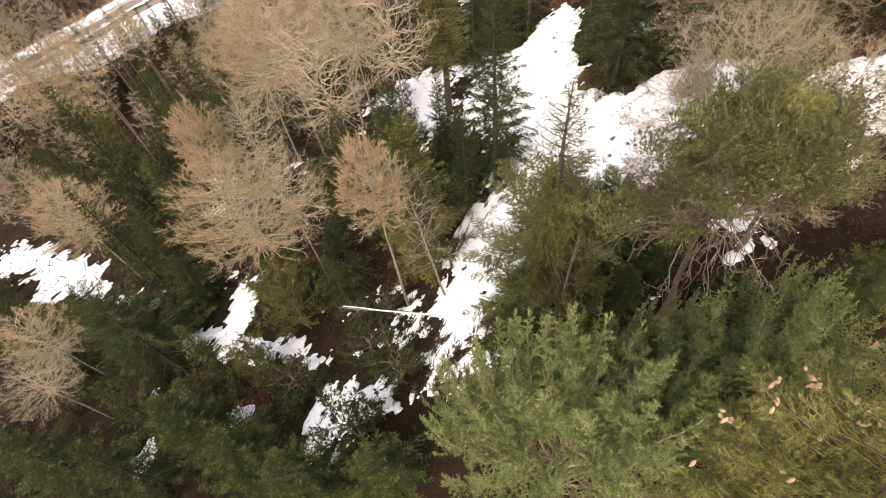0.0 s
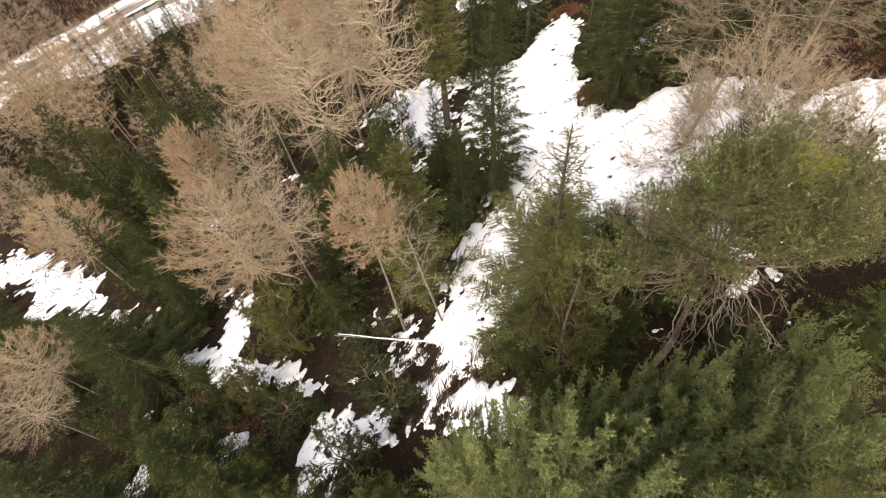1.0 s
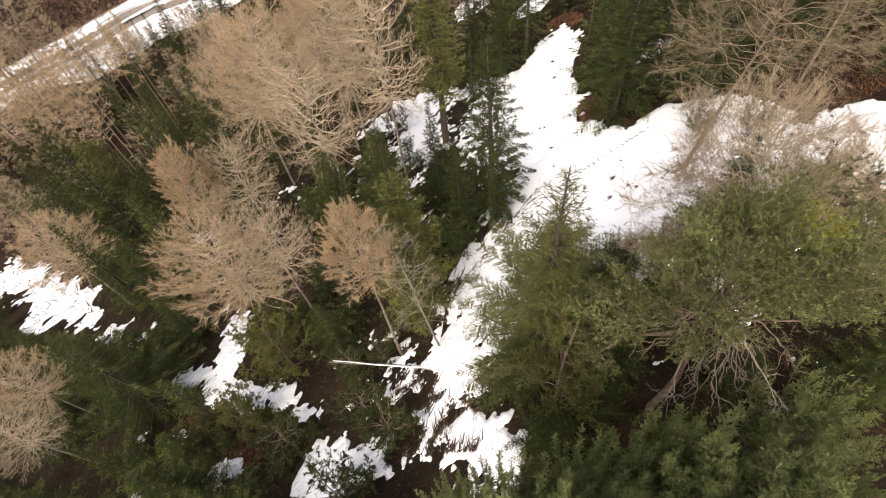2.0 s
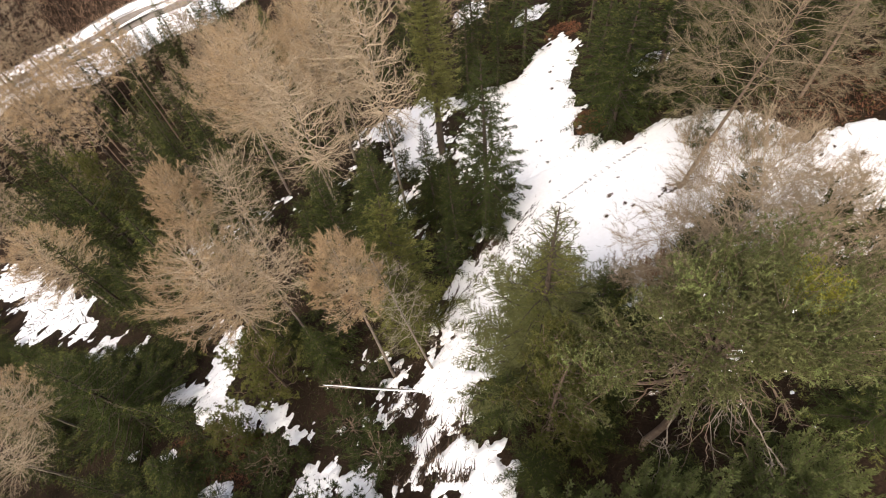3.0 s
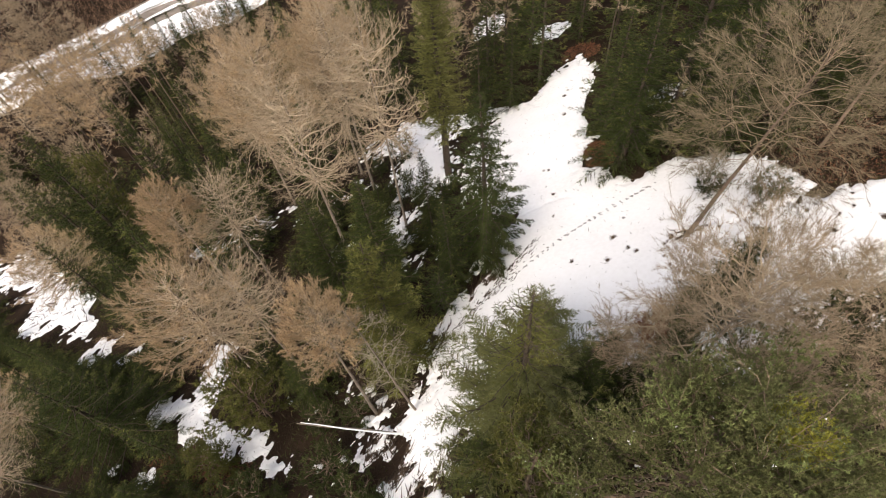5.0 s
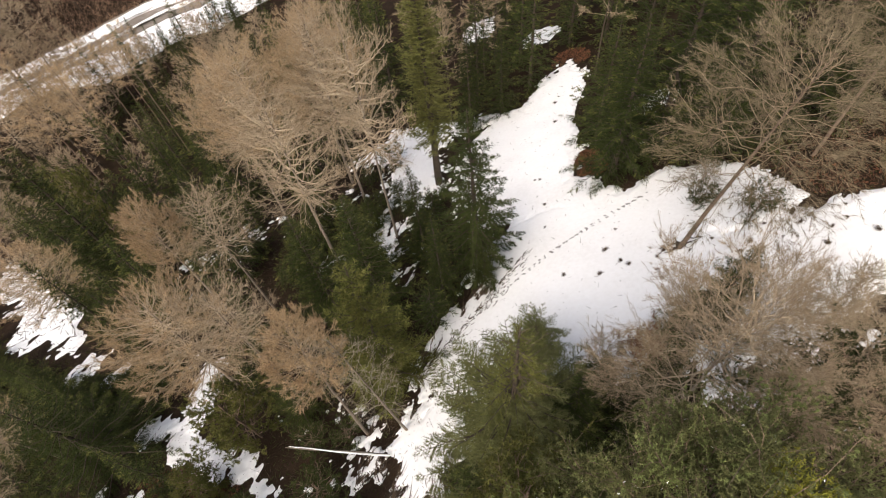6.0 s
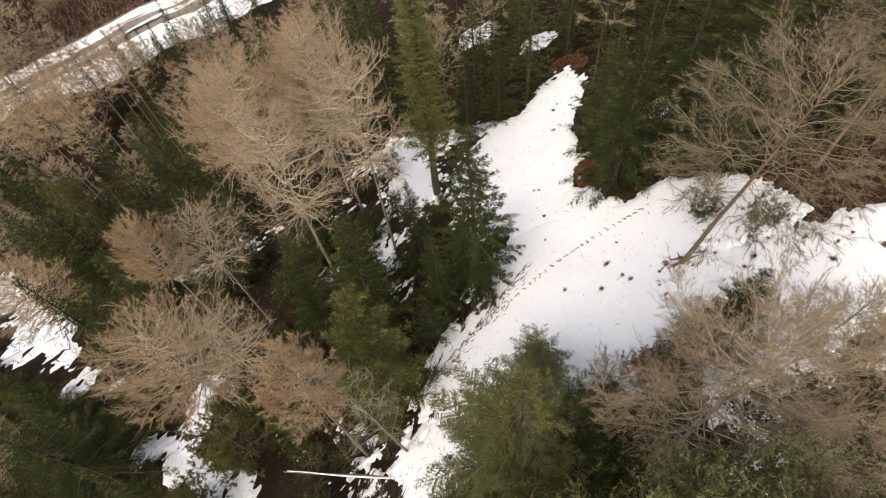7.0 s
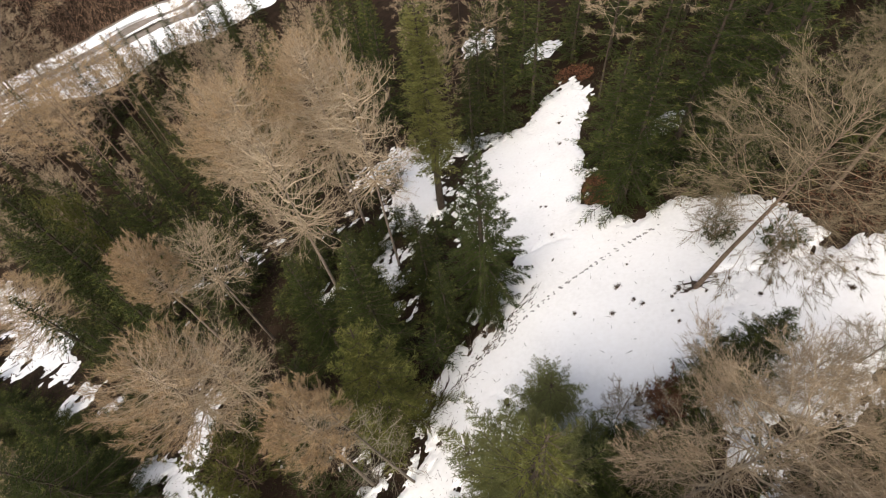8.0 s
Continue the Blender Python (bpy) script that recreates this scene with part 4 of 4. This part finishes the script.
plant("spruce_dense", -10.8, 27.6, 5, 1.9, "low dark spruce under tall larches")
plant("spruce_dense", -6.6, 28.4, 4.2, 1.5, "low dark spruce under tall larches")
plant("spruce_dense", -7.2, 25.0, 4.5, 1.6, "low dark spruce under tall larches")
for x, y, h, r in ((-52.0, 26.0, 5.0, 2.0), (-47.5, 23.6, 4.0, 1.8), (-56.5, 29.0, 6.0, 2.2), (-44.5, 20.6, 5.0, 2.0), (-60.5, 31.0, 5.5, 2.2), (-24.2, 15.2, 7.0, 2.4), (-28.0, 16.5, 6.0, 2.2), (-32.0, 18.2, 5.0, 2.0), (-22.0, 17.0, 3.6, 1.6), (-36.5, 19.5, 5.0, 2.0), (-40.5, 21.0, 4.5, 1.8), (-29.0, 13.0, 6.0, 2.2), (-34.0, 15.0, 6.0, 2.2)):
    plant("spruce_dense", x, y, h, r, "low dark spruce beside thawing snow", group="low spruces of the lower slope")
plant("bush", -6.6, 36.7, 2.2, 1.3, "low dark evergreen shrub in the snow")
for x, y, h in ((-69, 79, 12), (-57, 74, 19), (-61, 77, 16), (-64, 62, 20), (-52, 72, 22), (-48, 54, 22), (-60, 68, 20), (-55, 60, 23), (-67, 70, 15), (-52, 64, 23), (-45, 62, 21), (-58, 56, 22), (-73, 76, 12)):
    plant("larch_pole", x, y, h, 2.3, "tall thin-stemmed bare larch above the stream", group="larches above the stream")

for x, y, h, r in ((-56, 60, 15, 3.0), (-70, 61, 19, 4.2), (-77, 65, 20, 4.4), (-64, 64, 17, 3.6), (-72, 70, 17, 3.6), (-84, 72, 20, 4.4), (-80, 77, 15, 3.4)):
    plant("larch_far", x, y, h, r, "bare pinkish-tan larch below the snow patch", group="larches above the stream")

# the forest that closes in behind
def forest(x0, x1, y0, y1, gap, kinds, h_lo, h_hi, group, tries=1500):
    labels = {"far_bush": "low dark conifer bush on the forest floor", "far_spruce": "dark green spruce in the dense forest behind", "far_larch": "bare tan larch in the forest behind"}
    for _ in range(tries):
        x, y = rng.uniform(x0, x1), rng.uniform(y0, y1)
        across = -0.749 * (x + 77.7) + 0.662 * (y - 102.8)
        if -13.5 < across < 7 or float(snow_depth(np.array(x), np.array(y))) > -0.1:
            continue
        if any((x - a) ** 2 + (y - b) ** 2 < (gap * 0.5 + c * 0.5) ** 2 for a, b, c in PLANTED):
            continue
        kind = kinds[int(rng.integers(len(kinds)))]
        h = rng.uniform(h_lo, h_hi)
        plant(kind, x, y, h, h * (rng.uniform(0.4, 0.55) if kind == "far_bush" else rng.uniform(0.15, 0.2)), labels[kind], group=group)


forest(-36, -17, 22, 40, 2.6, ["far_spruce"], 8, 13, "spruces of the lower slope", 110)
forest(-14, -1, 18, 36, 1.6, ["far_bush"], 1.5, 3.5, "bushes under the larches", 130)
forest(-34, -9, -2, 11, 2.4, ["far_spruce"], 4, 8, "spruces of the lower slope", 90)
forest(-26, -5, 5, 24, 1.3, ["far_bush"], 1.2, 2.6, "bushes under the larches", 160)
forest(9, 30, -4, 12, 2.8, ["far_spruce"], 4, 7, "spruces beside the pines", 50)
for x, y, h, r in ((-36.0, 17.0, 4.5, 1.8), (-27.2, 15.6, 4.0, 1.6), (-31.5, 15.0, 4.5, 1.8), (-21.5, 14.0, 4.0, 1.5), (-23.5, 16.6, 5.0, 1.8), (-42.0, 20.0, 7.0, 2.2), (-19.6, 17.6, 6.0, 1.8), (-29.0, 24.0, 7.5, 2.0)):
    plant("spruce_dense", x, y, h, r, DARK)
forest(-32, 34, 38, 72, 3.6, ["far_spruce", "far_spruce", "far_larch"], 10, 15, "trees of the forest behind", 190)
forest(15, 34, 22, 40, 3.6, ["far_spruce"], 8, 13, "trees of the forest behind", 60)
forest(-72, -16, 38, 92, 3.4, ["far_spruce", "far_larch"], 9, 14, "trees of the lower slope", 260)
forest(-88, -62, 56, 84, 2.8, ["far_larch", "far_larch", "far_spruce"], 13, 17, "trees along the stream", 170)
for x, y, h in ((-90, 86, 22), (-97, 92, 21), (-84, 82, 20), (-104, 95, 22), (-112, 97, 23), (-120, 98, 24), (-79, 84, 19), (-93, 80, 20), (-108, 88, 24), (-128, 94, 25)):
    plant("far_larch", x, y, h, 5.5, "bare tan larch above the stream", group="larches above the stream")
forest(-68, -44, 80, 104, 2.6, ["far_larch", "far_spruce", "far_larch"], 8, 12, "trees along the stream", 130)
forest(-30, 30, -26, -4, 4.0, ["far_spruce", "far_larch"], 8, 13, "trees up the slope", 40)
for k in range(170):
    x, y = river_point(rng.uniform(-45, 70), 11.5 + 36 * rng.random() ** 1.3)
    kind = ("far_larch" if k % 2 else "larch_far") if k % 5 else "far_spruce"
    h = rng.uniform(6, 11)
    plant(kind, x, y, h, h * rng.uniform(0.2, 0.28), "bare reddish-brown larch beyond the stream" if k % 5 else "dark green spruce beyond the stream", group="trees beyond the stream")


# ---- what covers the forest floor ----
def scatter(name, label, category, mat, n, area, make, on_snow=False):
    pile = Pile()
    x, y = rng.uniform(area[0], area[1], n), rng.uniform(area[2], area[3], n)
    depth = snow_depth(x, y)
    keep = depth > 0.02 if on_snow else depth < -0.02
    if name == "bracken":
        u, w = (2 * x - area[0] - area[1]) / (area[1] - area[0]), (2 * y - area[2] - area[3]) / (area[3] - area[2])
        keep &= u * u + w * w < 0.8 + 0.35 * wave_noise(x, y, 0.7)
    x, y = x[keep], y[keep]
    p = np.stack([x, y, ground_z(x, y) + (np.maximum(depth[keep], 0) if on_snow else 0)], 1)
    make(pile, p)
    return tagged(new(name, pile.mesh(name, mat)), label, category, kind="stuff")


def brush(pile, p):
    n = len(p)
    pile.blades(p, rng.normal(size=(n, 3)) * [1, 1, 0.5] + [0, 0, 0.5], rng.uniform(0.15, 0.7, n), rng.uniform(0.004, 0.012, n))


def herbs(pile, p):
    n = len(p)
    pile.blades(p, rng.normal(size=(n, 3)) * [1, 1, 0.4] + [0, 0, 0.4], rng.uniform(0.1, 0.35, n), rng.uniform(0.01, 0.03, n))


def twig_litter(pile, p):
    n = len(p)
    pile.spikes(p + [0, 0, 0.01], rng.normal(size=(n, 3)) * [1, 1, 0.12], rng.uniform(0.05, 0.35, n), rng.uniform(0.006, 0.016, n))


def big_litter(pile, p):
    n = len(p)
    pile.spikes(p, rng.normal(size=(n, 3)) * [1, 1, 0.5] + [0, 0, 0.3], rng.uniform(0.2, 1.2, n), rng.uniform(0.02, 0.07, n))


scatter("brushwood", "dry brown brushwood and dead twigs on the forest floor", "brushwood", DEBRIS, 90000, (-50, 26, -12, 46), brush)
scatter("undergrowth", "low dark green undergrowth on the forest floor", "undergrowth", NEEDLE_DARK, 70000, (-45, 26, -12, 46), herbs)
scatter("bracken", "withered rust-brown bracken on the forest floor", "bracken", RUST, 9000, (-18, -9, 7, 12), herbs)
scatter("bracken", "withered rust-brown bracken under a dark spruce", "bracken", RUST, 5000, (6.8, 9, 27.5, 31), herbs)
scatter("bracken", "withered rust-brown bracken above the clearing", "bracken", RUST, 3500, (6.8, 10.4, 43.5, 47.8), herbs)
scatter("bracken", "withered rust-brown bracken beside the snow", "bracken", RUST, 7000, (14, 24, 21, 28), herbs)
scatter("twig_litter", "dark twigs and cones scattered on the snow", "litter", DEBRIS, 1500, (-2, 22, 8, 45), twig_litter, True)


scatter("twig_litter", "dark branches and stones lying on thawing snow", "litter", DEBRIS, 2500, (-75, -27, 12, 46), big_litter, True)
scatter("twig_litter", "dark twigs on thawing snow under the trees", "litter", DEBRIS, 4000, (-27, 1, 4, 20), twig_litter, True)


# dark cracks and sticks where the snow thins out
pile = Pile()
x, y = rng.uniform(-4, 3.5, 26000), rng.uniform(7, 22, 26000)
depth = snow_depth(x, y)
thin = (depth > 0.0) & (depth < 0.15) & (wave_noise(x, y, 0.8) > 0.0)
x, y = x[thin][:2600], y[thin][:2600]
n = len(x)
p = np.stack([x, y, snow_z(x, y) + 0.012], 1)
way = np.array([0.45, 0.89, 0.412 * 0.45 - 0.309 * 0.89])
pile.spikes(p, way + rng.normal(size=(n, 3)) * [0.35, 0.35, 0.03], rng.uniform(0.15, 0.8, n), rng.uniform(0.012, 0.045, n))
tagged(new("twig_litter", pile.mesh("twig_litter", DEBRIS)), "dark sticks and soil cracks where snow thins out", "litter", kind="stuff")

# dark melt streaks along the clearing's lower edge
pile = Pile()
n = 260
u, away = rng.uniform(-0.1, 1.1, n), rng.exponential(0.22, n)
x, y = -1.8 + 5.0 * u + 0.8 * away, 15.0 + 6.6 * u - 0.6 * away
keep = snow_depth(x, y) > 0.03
x, y = x[keep], y[keep]
p = np.stack([x, y, snow_z(x, y) + 0.012], 1)
way = np.array([0.75, 0.66, 0.412 * 0.75 - 0.309 * 0.66])
pile.spikes(p, way + rng.normal(size=(len(p), 3)) * [0.3, 0.3, 0.02], rng.uniform(0.12, 0.5, len(p)), rng.uniform(0.012, 0.04, len(p)))
tagged(new("twig_litter", pile.mesh("twig_litter", DEBRIS)), "dark melt streaks of grass and soil in the snow", "litter", kind="stuff")

# withered brush on the slope beyond the stream
pile = Pile()
n = 52000
x, y = river_point(rng.uniform(-50, 80, n), 6.0 + 46 * rng.random(n))
p = np.stack([x, y, ground_z(x, y) - 0.1], 1)
pile.spikes(p, rng.normal(size=(n, 3)) * [0.6, 0.6, 0.2] + [0, 0, 0.8], rng.uniform(0.5, 2.2, n), rng.uniform(0.015, 0.05, n))
tagged(new("brushwood", pile.mesh("brushwood", [RUST_BRUSH])), "reddish-brown withered brush on the slope beyond the stream", "brushwood", kind="stuff")


# the fallen log
log = Pile()
tagged(new("fallen_log", None), "fallen trunk covered with snow, lying across a hollow", "log")
log_root = bpy.data.objects["fallen_log"]
log.tube(arc(np.array([-2.6, 11.25, 0.92]), np.array([-0.95, -0.01, 0.31]), 4.4, (0, 0, 0.0), 8, 0.03), np.linspace(0.06, 0.018, 8), 8)
part("trunk", log.mesh("trunk", BARK, True), log_root)
cover = Pile()
cover.tube(arc(np.array([-2.55, 11.25, 0.965]), np.array([-0.95, -0.01, 0.31]), 4.3, (0, 0, 0.0), 14, 0.03), np.linspace(0.048, 0.014, 14), 8)
part("snow_cover", cover.mesh("snow_cover", SNOW, True), log_root, "strip of white snow on the log")

# brown cones hang in clusters from the tall spruce
def cone_mesh():
    pile = Pile()
    n = 9
    z = np.linspace(0, -0.13, n)
    pile.tube(np.stack([np.zeros(n), 0.004 * np.sin(z * 40), z], 1), 0.019 * np.sin(np.linspace(0.35, 2.85, n)) + 0.003, 8)
    k = np.arange(70)
    f = (k + 0.5) / 70
    a = k * 2.39996
    rad = 0.019 * np.sin(0.35 + 2.5 * f)
    p = np.stack([rad * np.cos(a), rad * np.sin(a), -0.13 * f + 0.006], 1)
    pile.blades(p, np.stack([np.cos(a), np.sin(a), np.full(70, -1.6)], 1), 0.02, 0.006)
    return pile.mesh("cone", CONE)


CONE_MESH = cone_mesh()
for x, y, z, count in ((3.03, 1.64, 19.0, 7), (2.64, 1.6, 19.0, 3), (2.58, 1.46, 19.0, 3), (3.43, 1.44, 19.0, 6), (2.12, 1.27, 19.0, 5), (3.3, 1.22, 19.0, 4), (2.55, 0.76, 19.0, 2), (1.8, 0.92, 19.0, 1), (2.8, 1.12, 19.0, 1), (3.72, 1.95, 19.0, 2)):
    for k in range(count):
        ob = part("cone", CONE_MESH, cone_tree)
        place = Matrix.Translation((x + rng.normal() * 0.05, y + rng.normal() * 0.05, z + rng.uniform(-0.04, 0.06)))
        turn = Euler((rng.uniform(-0.6, 0.6), rng.uniform(-0.6, 0.6), rng.uniform(0, 6.28))).to_matrix().to_4x4() @ Matrix.Scale(0.68, 4)
        ob.matrix_basis = cone_tree.matrix_basis.inverted() @ place @ turn

# dark tufts of twigs and heather that poke through the snow
def tuft_mesh(n, r):
    pile = Pile()
    d = rng.normal(size=(n, 3)) * [1, 1, 0.45] + [0, 0, 0.35]
    pile.blades(rng.normal(size=(n, 3)) * [r * 0.4, r * 0.4, 0.01], d, r * rng.uniform(0.3, 1.0, n), 0.012)
    return pile.mesh("heather_tuft", DEBRIS)


TUFTS = [tuft_mesh(160, 0.16), tuft_mesh(110, 0.13), tuft_mesh(220, 0.22)]
for k, (x, y) in enumerate(((5.0, 28.8), (4.9, 23.9), (8.4, 19.8), (9.5, 18.5), (9.6, 19.9), (15.3, 18.7), (8.1, 20.1), (9.4, 19.1), (7.1, 19.5), (15.4, 20.5), (16.7, 20.7), (6.6, 35.6), (5.5, 19.9),
                            (8.3, 22.5), (7.6, 21.1), (5.1, 26.1), (7.2, 39.4), (10.2, 20.1), (10.9, 19.9), (14.2, 19.6), (6.9, 38.6), (4.7, 28.9), (9.75, 20.05), (9.95, 20.25), (11.5, 20.6), (11.9, 20.4), (13.1, 19.7), (13.9, 20.6), (14.6, 19.4), (15.0, 20.2), (15.8, 19.6), (16.4, 19.9), (16.9, 18.9), (12.6, 19.2), (14.9, 21.4), (15.6, 21.1))):
    ob = new("heather_tuft", TUFTS[k % 3])
    ob.matrix_basis = pose(x, y, float(snow_z(np.array(x), np.array(y))), 0, 0, rng.uniform(0, 360)) @ Matrix.Diagonal((rng.uniform(0.6, 1.2), rng.uniform(0.5, 0.9), 0.8, 1))
    tagged(ob, "small dark tuft of heather poking through snow", "plant", "tufts in the snow")

# a line of trodden prints across the clearing
def print_mesh():
    n = 9
    w = np.arange(n) * 2 * math.pi / n
    r = rng.uniform(0.7, 1.25, n)
    rim = np.stack([0.12 * r * np.cos(w), 0.06 * r * np.sin(w), np.full(n, 0.006)], 1)
    bed = rim * [0.6, 0.6, 0] + [0, 0, 0.018]
    k = np.arange(n)
    j = (k + 1) % n
    f = np.concatenate([np.stack([k, j, n + j], 1), np.stack([k, n + j, n + k], 1), np.stack([np.full(n, 2 * n), n + k, n + j], 1)])
    return mesh_of("footprint", np.concatenate([rim, bed, [[0, 0, 0.012]]]), f, SLUSH)


PRINTS = [print_mesh() for k in range(5)]
for k, (x, y) in enumerate(TRAIL):
    ob = new("footprint", PRINTS[k % 5])
    slope = Matrix(((1, 0, 0, 0), (0, 1, 0, 0), (0.412, -0.309, 1, 0), (0, 0, 0, 1)))
    ob.matrix_basis = pose(x, y, float(snow_z(np.array(x), np.array(y)))) @ slope @ pose(0, 0, 0, 0, 0, 25 + rng.uniform(-50, 50)) @ Matrix.Diagonal((rng.uniform(0.4, 1.05), rng.uniform(0.5, 1.1), 1, 1))
    tagged(ob, "dark trodden footprint of wet slush in snow", "footprint", "line of footprints")

# the dug-out roots round the foot of the larch in the clearing
roots = Pile()
rx, ry = 10.65, 20.39
for k, (a, reach) in enumerate(((0.3, 0.9), (1.9, 0.5), (2.7, 0.8), (3.4, 1.0), (3.9, 0.6), (5.1, 0.5), (5.9, 0.7))):
    line = arc(np.array([rx, ry, float(snow_z(np.array(rx), np.array(ry))) + 0.10]), np.array([math.cos(a), math.sin(a), 0.41 * math.cos(a) - 0.31 * math.sin(a) - 0.04]), reach, (0, 0, 0), 8, 0.5)
    roots.tube(line, np.linspace(0.07, 0.012, 8), 6)
    roots.spikes(line[2:7], rng.normal(size=(5, 3)) * [1, 1, 0.3], rng.uniform(0.1, 0.3, 5), 0.02)
tagged(new("root_plate", roots.mesh("root_plate", BARK_DARK, True)), "bare brown root plate spreading over snow at a trunk's foot", "root")
